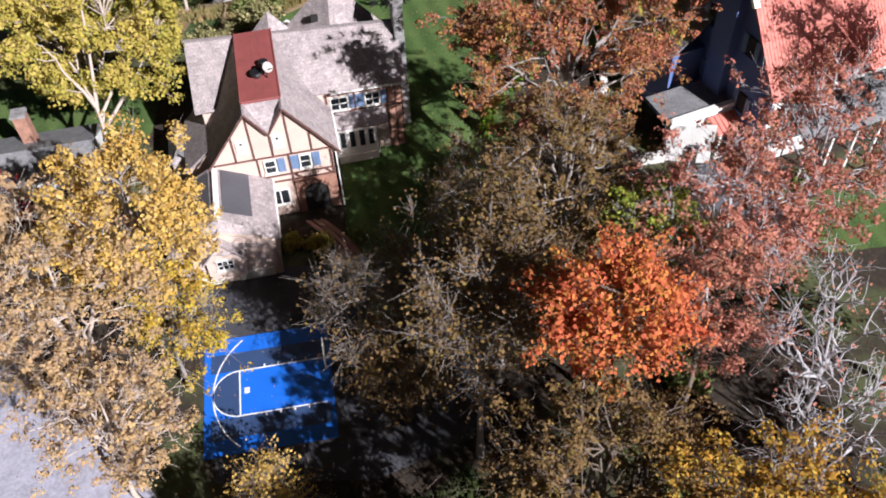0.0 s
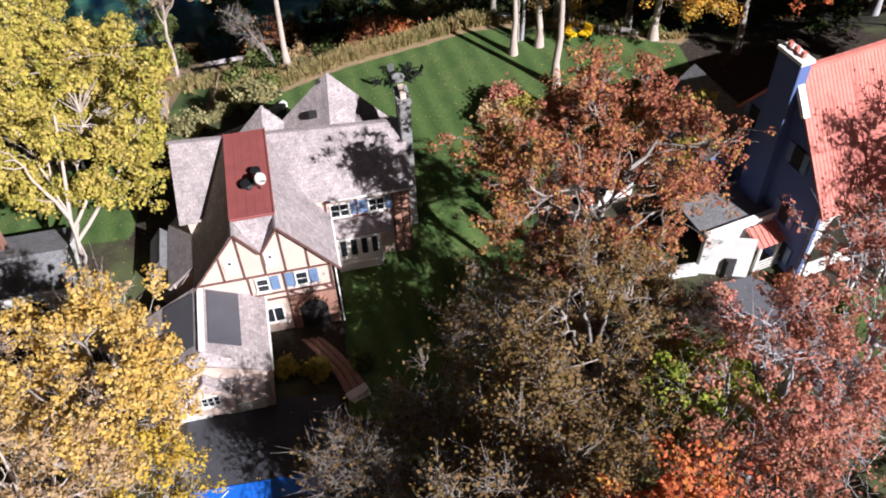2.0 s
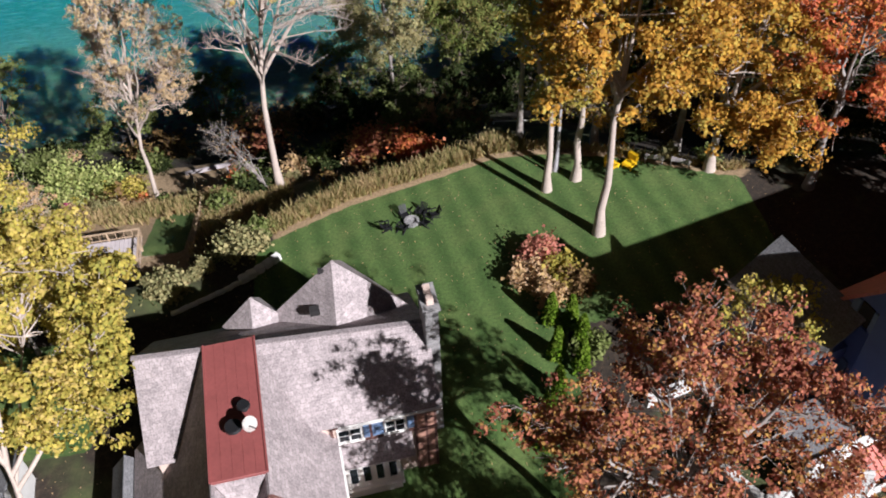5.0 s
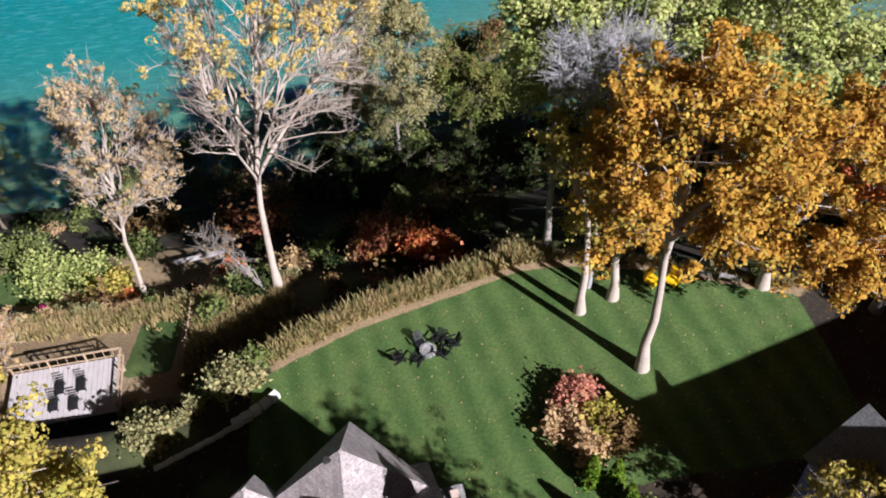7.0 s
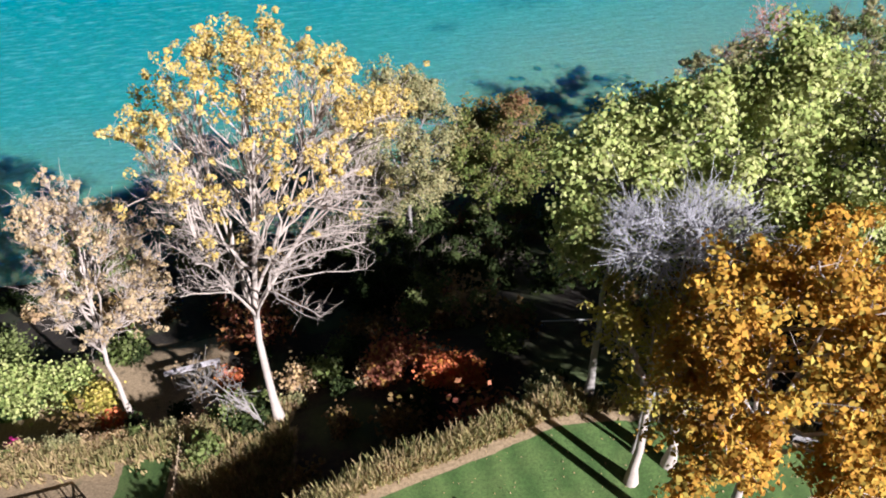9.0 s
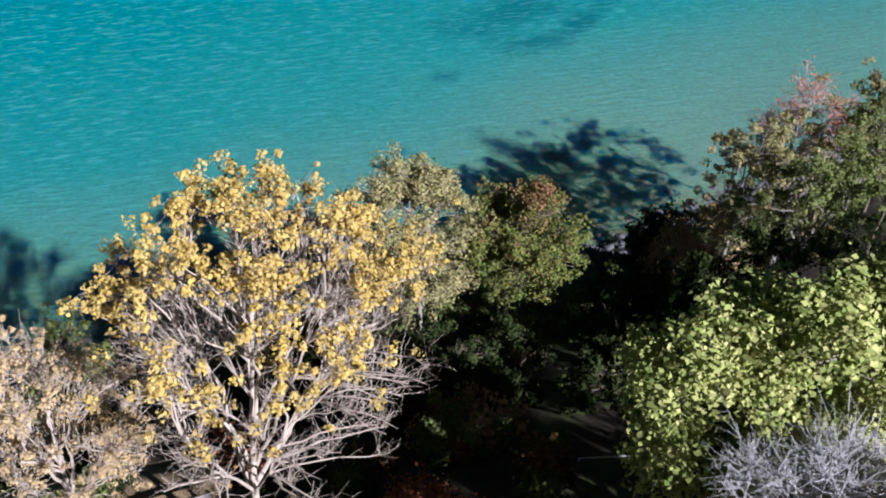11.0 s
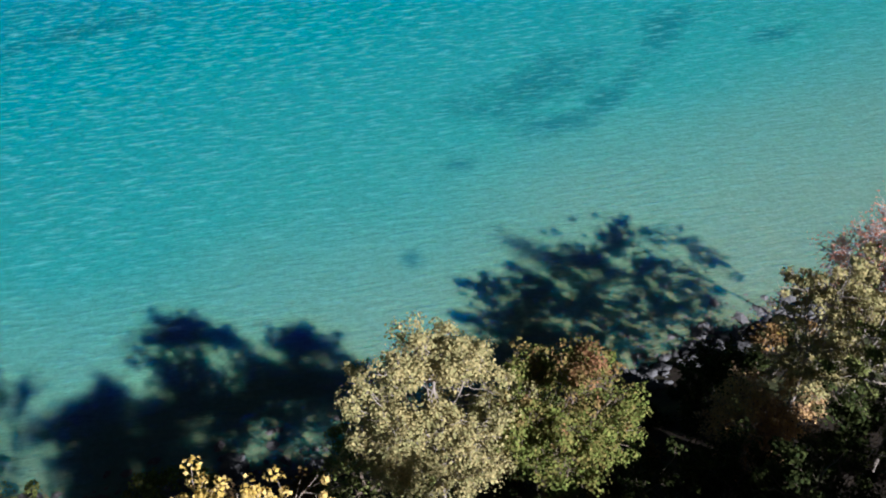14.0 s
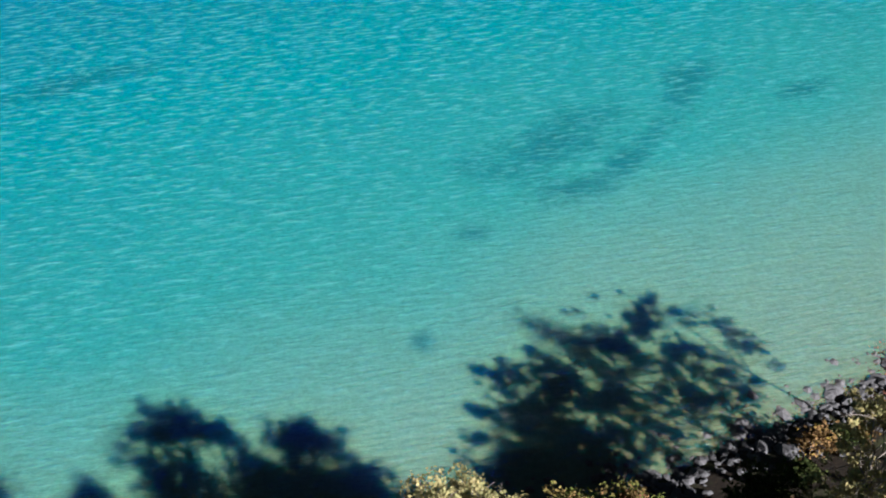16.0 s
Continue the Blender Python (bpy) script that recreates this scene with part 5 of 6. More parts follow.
def shrub(label, x, y, r, leaf, n_leaf, size, seed, bark, name="shrub", group="", height=1.0, z=None):
    """A bush: stems from one base and leaves in several lobes."""
    rng = np.random.default_rng(seed)
    z = gz(x, y) - 0.1 if z is None else z
    n_st = 16
    e = rng.normal(size=(n_st, 3))
    e /= np.linalg.norm(e, axis=1, keepdims=True)
    e[:, 2] = np.abs(e[:, 2]) * 1.1 + 0.25
    e = e * r * rng.uniform(0.6, 1.0, (n_st, 1)) * np.array([1, 1, height])
    st = rng.normal(scale=0.12 * r, size=(n_st, 3)) * np.array([1, 1, 0])
    mid = (st + e) / 2 + np.array([0, 0, 0.15 * r])
    SP = bezier(st, mid, e, 4)
    v1, f1 = tubes(SP, (0.03 * (1 - 0.7 * np.linspace(0, 1, 4)))[None] * np.ones((n_st, 1)), 3)
    lobes = e[rng.integers(0, n_st, n_leaf)] * rng.uniform(0.55, 1.05, (n_leaf, 1))
    C = lobes + rng.normal(scale=0.2 * r, size=(n_leaf, 3))
    C[:, 2] = np.abs(C[:, 2]) + 0.05
    v2, f2 = leaf_quads(C, size, rng)
    ob = tagged(new(name), label, "shrub", group)
    ob.matrix_world = Matrix.Translation((x, y, z))
    part_mesh("stem", quick_mesh("stem", v1, f1, bark), ob)
    part_mesh("foliage", quick_mesh("foliage", v2, f2, leaf), ob)
    return ob


L_YELLOW = leaf_mat("golden_yellow_leaves", [(0.42, 0.26, 0.11), (0.55, 0.35, 0.11), (0.6, 0.42, 0.13), (0.56, 0.41, 0.21)])
L_LEMON = leaf_mat("lemon_leaves", [(0.45, 0.37, 0.06), (0.52, 0.4, 0.08), (0.55, 0.36, 0.09)])
L_TAN = leaf_mat("tan_leaves", [(0.38, 0.26, 0.18), (0.49, 0.34, 0.22), (0.48, 0.33, 0.18), (0.56, 0.4, 0.2)])
L_YGREEN = leaf_mat("yellow_green_leaves", [(0.18, 0.2, 0.06), (0.34, 0.31, 0.08), (0.48, 0.39, 0.1), (0.56, 0.43, 0.16)])
L_RUST = leaf_mat("rust_leaves", [(0.18, 0.09, 0.062), (0.33, 0.12, 0.09), (0.42, 0.18, 0.11), (0.48, 0.29, 0.1)])
L_OLIVE = leaf_mat("olive_brown_leaves", [(0.1, 0.073, 0.036), (0.17, 0.115, 0.053), (0.25, 0.155, 0.085), (0.24, 0.175, 0.056)])
L_RED = leaf_mat("orange_red_leaves", [(0.53, 0.13, 0.08), (0.58, 0.17, 0.1), (0.6, 0.21, 0.1), (0.48, 0.25, 0.07)])
L_PINK = leaf_mat("faded_red_leaves", [(0.308, 0.121, 0.11), (0.462, 0.187, 0.143), (0.528, 0.242, 0.187), (0.44, 0.22, 0.132)])
L_GOLD = leaf_mat("gold_orange_leaves", [(0.25, 0.13, 0.05), (0.42, 0.22, 0.06), (0.51, 0.3, 0.07), (0.42, 0.33, 0.09)])
L_PALE = leaf_mat("pale_green_leaves", [(0.12, 0.16, 0.05), (0.25, 0.3, 0.1), (0.38, 0.41, 0.15), (0.5, 0.49, 0.22)])
# green leaves, darkened in colour for the shade of taller trees
L_SHADED = leaf_mat("shade_darkened_green_leaves", [(0.022, 0.032, 0.013), (0.036, 0.05, 0.02), (0.062, 0.075, 0.028)])
L_GREEN = leaf_mat("green_leaves", [(0.08, 0.11, 0.03), (0.15, 0.18, 0.06), (0.22, 0.24, 0.1)])
L_REDGREEN = leaf_mat("green_leaves_turning_red", [(0.075, 0.105, 0.032), (0.125, 0.16, 0.047), (0.18, 0.2, 0.065), (0.23, 0.19, 0.075)], tip=((0.27, 0.13, 0.085), 16.0, 22.5))
L_GREYGREEN = leaf_mat("grey_green_leaves", [(0.196, 0.196, 0.092), (0.287, 0.276, 0.138), (0.391, 0.333, 0.172)])

L_STRAW = leaf_mat("straw_leaves", [(0.42, 0.3, 0.2), (0.5, 0.37, 0.23), (0.56, 0.43, 0.25)])
L_CREAM = leaf_mat("pale_yellow_leaves", [(0.52, 0.37, 0.12), (0.58, 0.43, 0.14), (0.6, 0.46, 0.2)])

P, G, B, S = M_BARK_PALE, M_BARK_GREY, M_BARK_BROWN, M_BARK_SILVER
# beside the court and the road
tree("tall golden yellow tree beside the garage", (-16.0, 37.6), (-15.4, 37.2, 12.0), (4.6, 4.4, 6.4), L_YELLOW, 13000, 0.36, G, 1, 0.3, 70, clump=0.6)
tree("half-bare tan tree with pale limbs by the road", (-19.6, 31.8), (-19.4, 33.2, 10.5), (5.4, 5.0, 6.2), L_TAN, 9500, 0.28, P, 2, 0.34, 75, 18, 1.4, clump=0.42)
tree("thinning tan and yellow tree beside the road", (-16.6, 24.4), (-16.4, 25.9, 8.6), (3.9, 4.2, 4.6), L_TAN, 6500, 0.28, P, 3, 0.26, 60, 16, clump=0.42)
tree("small bright yellow tree overhanging the court", (-15.2, 33.8), (-14.0, 33.9, 6.6), (2.7, 3.4, 3.6), L_LEMON, 3800, 0.3, G, 4, 0.17, 40, clump=0.55)
tree("half-bare tan tree near the neighbour's roof", (-24.0, 40.0), (-22.6, 39.6, 8.6), (4.8, 4.6, 5.4), L_TAN, 5500, 0.3, P, 5, 0.28, 60, 16, clump=0.42)
tree("bare grey tree by the road", (-24.5, 33.6), (-24.5, 33.6, 5.6), (3.2, 3.0, 4.2), L_TAN, 700, 0.25, P, 6, 0.18, 36, 16)
tree("deep red small tree near the neighbour's porch", (-30.5, 46.5), (-30.0, 46.5, 5.0), (2.8, 2.8, 3.6), leaf_mat("deep_red_leaves", [(0.25, 0.03, 0.03), (0.36, 0.05, 0.05)]), 3000, 0.28, B, 7, 0.16, 40)
tree("low yellow and brown tree at the road's end", (-9.4, 24.0), (-9.3, 24.2, 2.4), (1.6, 1.6, 2.0), L_YELLOW, 1400, 0.24, G, 8, 0.1, 26)
tree("sparse tan tree between the two houses", (-20.6, 48.4), (-20.4, 48.2, 3.4), (3.2, 3.0, 3.8), L_TAN, 1300, 0.28, P, 57, 0.2, 50, 16, clump=0.35)
# three trees added only for their shade on court and drive
tree("unseen half-bare tree added to shade the drive", (2.2, 10.6), (2.0, 11.4, 9.0), (4.8, 3.6, 5.0), L_OLIVE, 12000, 0.3, B, 58, 0.28, 60, clump=0.6)
tree("unseen half-bare tree added to shade the court", (-6.0, 11.4), (-6.0, 12.0, 8.0), (4.6, 3.6, 5.0), L_OLIVE, 12000, 0.3, B, 59, 0.28, 60, clump=0.6)
tree("leafy tree added to shade the drive, its leaves painted shade-dark", (1.6, 17.2), (1.4, 17.4, 6.0), (3.6, 3.2, 4.4), L_SHADED, 5500, 0.36, B, 130, 0.2, 50, 6, clump=0.6)
# two trees out of view, added to shade the ground by the lane
tree("unseen half-bare red tree added to shade the lane", (30.0, 15.0), (29.6, 15.4, 10.0), (5.0, 4.4, 6.0), L_PINK, 5000, 0.3, S, 48, 0.28, 60)
tree("unseen half-bare red tree added to shade the eastern lane", (33.0, 24.0), (32.6, 24.4, 10.0), (5.0, 4.4, 6.0), L_PINK, 5000, 0.3, S, 49, 0.28, 60)
# towards the lake, by the neighbour
tree("broad yellow-green tree with a pale double trunk", (-22.2, 53.6), (-21.6, 60.6, 11.4), (6.6, 5.8, 8.6), L_YGREEN, 29000, 0.42, P, 9, 0.3, 110, clump=0.75)
tree("yellow and green tree on the bluff edge", (-30.0, 75.0), (-29.5, 73.5, 11.0), (7.8, 6.2, 9.0), L_YGREEN, 14000, 0.38, G, 10, 0.34, 70, clump=0.75)
tree("small orange-yellow tree behind the house", (-26.0, 69.4), (-26.0, 69.6, 3.2), (2.4, 2.4, 4.0), L_YELLOW, 4200, 0.3, G, 11, 0.17, 45, clump=0.5)
tree("pinkish tan tree beside the timber deck", (-31.6, 83.2), (-31.0, 83.2, -0.8), (4.0, 3.6, 4.2), L_TAN, 4200, 0.3, P, 12, 0.2, 45, clump=0.45)
# in front of the lawn
tree("spreading rust-red half-bare tree beside the lawn", (12.8, 47.0), (12.2, 46.8, 14.2), (7.4, 6.6, 6.8), L_RUST, 24000, 0.3, G, 13, 0.4, 100, 17, 1.3, 9, clump=0.5)
tree("olive-brown half-bare tree with dense twigs", (10.6, 37.6), (10.8, 38.0, 10.6), (5.6, 5.4, 6.4), L_OLIVE, 18000, 0.25, G, 14, 0.32, 85, 20, 1.2, clump=0.42)
tree("grey-brown leafless tree in shade", (5.6, 31.6), (6.0, 31.8, 10.0), (4.4, 4.2, 6.4), L_OLIVE, 8500, 0.26, G, 15, 0.26, 70, 20)
tree("grey half-bare tree beside the drive", (3.6, 26.4), (4.0, 26.6, 12.8), (3.9, 3.8, 5.6), L_OLIVE, 3000, 0.26, G, 16, 0.24, 65, 20)
tree("grey-brown twiggy tree between the olive and red trees", (10.8, 30.2), (10.6, 30.6, 8.2), (4.2, 3.6, 5.0), L_OLIVE, 6000, 0.26, G, 131, 0.22, 65, 14)
tree("bright yellow-green small tree beside the orange maple", (14.6, 33.0), (14.6, 33.0, 11.2), (2.8, 2.4, 3.2), leaf_mat("fresh_green_leaves", [(0.1, 0.16, 0.03), (0.2, 0.26, 0.05), (0.36, 0.34, 0.08)]), 4200, 0.34, G, 132, 0.15, 45, clump=0.5)
tree("bright orange-red maple in full leaf", (9.4, 22.4), (9.5, 22.9, 17.2), (3.6, 3.2, 3.2), L_RED, 7500, 0.34, B, 17, 0.24, 55, clump=0.6)
tree("faded red half-bare tree by the villa drive", (19.4, 33.4), (19.0, 33.2, 11.8), (5.8, 5.2, 5.8), L_PINK, 11000, 0.28, S, 18, 0.3, 80, 18, clump=0.45)
tree("large faded red tree in front of the villa", (26.4, 36.8), (26.0, 37.0, 12.0), (6.4, 5.6, 6.4), L_PINK, 12500, 0.28, S, 19, 0.32, 85, 18, clump=0.45)
tree("dark red half-bare tree under the taller ones", (16.2, 26.6), (15.8, 27.2, 11.4), (4.4, 4.0, 4.8), L_PINK, 7000, 0.28, B, 20, 0.25, 60, 16, clump=0.42)
tree("olive and gold tree in front", (8.2, 17.8), (8.2, 18.2, 11.6), (5.0, 4.2, 5.6), L_OLIVE, 11000, 0.28, B, 21, 0.3, 80, 16, clump=0.45)
tree("golden half-bare tree in front", (14.2, 13.8), (14.0, 14.6, 11.6), (4.8, 3.8, 5.0), L_GOLD, 9000, 0.28, B, 22, 0.28, 75, 14, clump=0.5)
tree("golden tree at the corner of the lane", (19.2, 11.6), (18.6, 12.0, 11.2), (4.4, 3.8, 4.6), L_GOLD, 7500, 0.28, B, 23, 0.26, 65, 14, clump=0.5)
tree("bare silver-grey tree by the lane", (21.8, 23.4), (20.6, 23.8, 12.2), (3.8, 3.6, 5.6), L_PINK, 200, 0.24, S, 24, 0.24, 30, 7, 1.3, 8, twig_r=0.03)
tree("bare silver-grey tree with forked limbs", (18.6, 17.6), (18.6, 18.2, 12.4), (3.6, 3.2, 5.0), L_PINK, 100, 0.24, S, 25, 0.24, 30, 7, 1.3, 8, twig_r=0.03)
tree("bare brown small tree beside the court", (-3.0, 32.4), (-3.0, 32.6, 7.4), (3.0, 3.0, 4.6), L_OLIVE, 900, 0.24, G, 26, 0.18, 50, 20)
tree("low olive-yellow tree in shade", (-0.6, 29.6), (-0.6, 30.0, 5.0), (3.0, 2.8, 3.6), L_OLIVE, 3400, 0.26, B, 27, 0.18, 45, 14)
tree("shaded leafless tree behind the drive", (1.4, 36.0), (1.4, 36.0, 6.6), (3.6, 3.2, 5.0), L_OLIVE, 1800, 0.24, G, 28, 0.2, 55, 20)
tree("bare twiggy tree near the front lawn", (5.6, 42.4), (5.6, 42.4, 7.0), (3.2, 3.0, 4.8), L_OLIVE, 2200, 0.26, G, 29, 0.2, 55, 18)
tree("yellow-leaved small tree beside the villa", (22.4, 59.2), (22.3, 59.0, 7.0), (2.5, 2.3, 2.8), L_YGREEN, 2600, 0.36, B, 30, 0.17, 45, clump=0.5)
tree("tall bare pinkish tree beside the villa", (41.0, 42.0), (40.4, 43.0, 15.0), (5.6, 5.2, 6.4), L_PINK, 6000, 0.28, S, 52, 0.3, 75, 16)
tree("leaning dead limbed tree beside the cottonwood", (-11.2, 92.8), (-14.2, 93.2, -3.0), (2.4, 1.6, 2.6), L_TAN, 60, 0.25, G, 53, 0.12, 14, 9, fork=-7.4)
# lawn oaks
tree("tall gold-orange oak with a pale straight trunk", (16.1, 73.7), (16.6, 73.4, 19.0), (7.6, 5.6, 6.4), L_GOLD, 21000, 0.44, P, 31, 0.38, 100, 12, 1.3, 9, fork=11.5, low=-0.4, clump=0.75)
tree("gold-orange oak at the lawn's far corner", (26.8, 79.4), (26.4, 76.6, 11.6), (6.8, 6.2, 8.2), L_GOLD, 20000, 0.44, P, 32, 0.4, 95, fork=4.5, clump=0.75)
tree("orange and red oak beside the villa", (33.8, 76.0), (33.0, 75.0, 13.0), (6.4, 6.0, 7.6), L_RED, 9000, 0.42, G, 33, 0.36, 75, clump=0.75)
tree("pale straight-trunked oak with a thin golden crown", (13.2, 79.4), (12.6, 80.2, 14.6), (2.6, 2.2, 3.0), L_YGREEN, 3000, 0.4, P, 34, 0.34, 45, fork=9.5, clump=0.6)
tree("tall pale-trunked oak with a thin golden crown", (15.8, 80.2), (16.2, 80.6, 14.6), (2.6, 2.2, 3.0), L_GOLD, 3000, 0.4, P, 35, 0.36, 45, fork=9.5, clump=0.6)
tree("light green maple above the bluff", (12.2, 86.2), (12.6, 85.6, 18.6), (4.6, 3.6, 5.4), L_PALE, 14000, 0.42, G, 50, 0.3, 70, clump=1.1, swell=0.12)
tree("tall light green maple above the bluff", (18.6, 85.0), (18.4, 84.4, 19.8), (5.0, 3.8, 7.0), L_PALE, 16000, 0.42, G, 51, 0.34, 85, clump=1.1, swell=0.15)
tree("light yellow-green tree on the bluff edge", (25.5, 83.6), (24.6, 83.0, 19.0), (5.8, 5.0, 7.6), L_PALE, 15000, 0.42, G, 36, 0.36, 80, clump=1.1)
tree("leafless grey tree among the oaks", (14.4, 81.6), (13.4, 80.0, 21.2), (3.7, 2.0, 2.4), L_PALE, 0, 0.3, S, 37, 0.2, 70, 18, 1.2)
tree("small yellow tree beside the lawn trunks", (13.9, 81.4), (14.4, 81.0, 9.8), (2.3, 2.0, 2.4), L_YGREEN, 2000, 0.34, G, 38, 0.14, 34)
tree("yellow oak sapling under the oaks", (19.6, 84.0), (19.2, 83.4, 5.6), (3.2, 2.4, 3.0), L_GOLD, 2800, 0.34, G, 39, 0.14, 34, clump=0.55)
# the bluff
tree("huge pale cottonwood with yellow leaves at its tips", (-10.0, 93.4), (-7.2, 96.6, 13.0), (9.4, 8.0, 10.8), L_CREAM, 14000, 0.31, P, 40, 0.38, 230, 14, 1.35, 12, fork=1.6, bare_low=0.46, low=-0.45, stretch=1.1, twig_r=0.02, clump=0.4, fan=True, swell=0.1)
tree("pale slender tree with thin tan leaves on the bluff", (-24.0, 100.2), (-22.2, 101.2, 2.0), (5.4, 4.6, 9.0), L_STRAW, 10000, 0.32, P, 41, 0.28, 110, 15, 1.3, 13, fork=-6.0, stretch=0.7, twig_r=0.026, clump=0.4, fan=True, swell=0.14)
tree("grey-green tree at the water's edge", (3.0, 125.5), (2.2, 124.8, -7.3), (7.0, 5.8, 8.6), L_GREYGREEN, 27000, 0.4, G, 42, 0.34, 190, low=-0.9, clump=0.9, swell=0.1)
tree("dense dark green tree turning red at its top", (12.2, 125.5), (13.6, 124.6, -9.4), (6.0, 5.4, 6.4), L_REDGREEN, 20000, 0.44, B, 43, 0.32, 170, low=-0.9, clump=0.95, swell=0.05)
tree("olive tree above the shore", (39.0, 131.6), (38.6, 131.6, -12.0), (5.6, 5.0, 9.0), L_GREYGREEN, 9500, 0.42, G, 44, 0.3, 75, low=-0.9, clump=0.65, swell=0.12)
tree("leafy olive tree beside the shore", (45.0, 131.0), (45.0, 131.0, -13.0), (6.0, 5.0, 9.0), L_GREYGREEN, 7000, 0.45, G, 54, 0.3, 65, low=-0.9, clump=0.7)
tree("broad leafy tree beside the shore", (53.0, 137.0), (53.0, 137.0, -14.0), (6.4, 5.4, 9.0), L_GREEN, 7000, 0.45, G, 55, 0.3, 65, low=-0.9, clump=0.7)
tree("leafy tree at the rocky shore, shade painted into its leaves", (32.0, 134.5), (32.0, 134.5, -23.0), (4.6, 4.0, 6.0), L_SHADED, 4200, 0.45, G, 56, 0.22, 45, low=-0.9)
tree("leafless pinkish tree above the shore", (47.0, 137.0), (46.6, 137.0, -10.0), (5.6, 5.0, 8.0), L_PINK, 2600, 0.3, S, 45, 0.28, 75, 20)
tree("green tree on the wooded bluff", (40.5, 121.0), (40.2, 121.0, -6.6), (6.2, 5.4, 7.4), L_GREEN, 11000, 0.42, G, 46, 0.32, 75, clump=0.75)
tree("low tan tree at the waterline", (31.5, 127.0), (31.5, 127.0, -18.5), (4.2, 3.8, 5.2), L_TAN, 4500, 0.38, G, 47, 0.22, 50)
for i, (x, y, z, rr, lf) in enumerate(((3.5, 118.5, -19.5, 4.8, L_SHADED), (12.0, 118.0, -19.5, 4.8, L_SHADED), (-6.0, 122.0, -22.0, 4.4, L_SHADED), (21.5, 120.5, -18.0, 4.6, L_SHADED), (28.5, 112.5, -10.5, 5.6, L_SHADED), (18.5, 109.0, -14.0, 4.6, L_SHADED), (34.0, 107.0, -7.0, 5.6, L_SHADED), (9.0, 110.0, -17.5, 4.2, L_SHADED), (26.5, 120.0, -17.0, 5.0, L_SHADED), (34.0, 117.5, -11.5, 5.4, L_SHADED), (4.2, 105.0, -12.5, 3.4, L_GREEN), (43.5, 110.0, -6.0, 6.0, L_SHADED), (54.0, 128.0, -8.0, 6.4, L_GREEN), (60.0, 138.0, -11.0, 6.0, L_GREYGREEN), (-1.0, 113.0, -18.0, 4.0, L_SHADED), (36.0, 92.0, 3.0, 5.6, L_SHADED), (45.0, 98.0, 2.0, 6.4, L_SHADED))):
    tree("leafy tree on the bluff, shade painted into its leaves" if lf is L_SHADED else "leafy tree on the wooded bluff", (x, y), (x, y, z), (rr, rr * 0.9, rr * 1.3), lf, 4200, 0.5, B, 60 + i, 0.24, 50, 6, group="trees on the bluff", clump=0.8)
for i, (x, y, z, rr) in enumerate(((-34, 128, -22, 5.0), (-4, 129, -21, 5.2), (4, 130, -21, 5.2), (14, 131, -22, 5.0), (-50, 130, -20, 6.0), (-22, 131, -24, 4.2), (-66, 128, -16, 6.5))):
    tree("leafy tree low on the bluff", (x, y), (x, y, z), (rr, rr * 0.9, rr * 1.1), L_GREEN, 3000, 0.5, B, 90 + i, 0.22, 40, 6, group="trees on the bluff", clump=0.8)

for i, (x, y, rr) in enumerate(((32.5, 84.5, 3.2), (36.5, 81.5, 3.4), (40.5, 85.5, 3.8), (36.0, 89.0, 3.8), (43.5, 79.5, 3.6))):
    tree("leafy tree behind the villa, shade painted into its leaves", (x, y), (x, y, gz(x, y) + rr * 1.2), (rr, rr * 0.9, rr * 1.1), L_SHADED, 3000, 0.45, B, 110 + i, 0.2, 40, 6, group="dark trees behind the villa", low=-0.9)

# trees out of view, added to shade the villa's back ground and the slope
for i, (x, y, z) in enumerate(((48.0, 66.0, 13.0), (54.0, 72.5, 13.0), (52.0, 84.0, 14.0), (60.0, 90.0, 13.0), (61.0, 79.0, 14.0))):
    tree("unseen tall reddish tree added to shade the ground behind the villa", (x, y), (x, y, z), (5.6, 5.6, 8.0), L_PINK, 6500, 0.5, S, 120 + i, 0.34, 70, 6, group="tall trees beyond the villa")

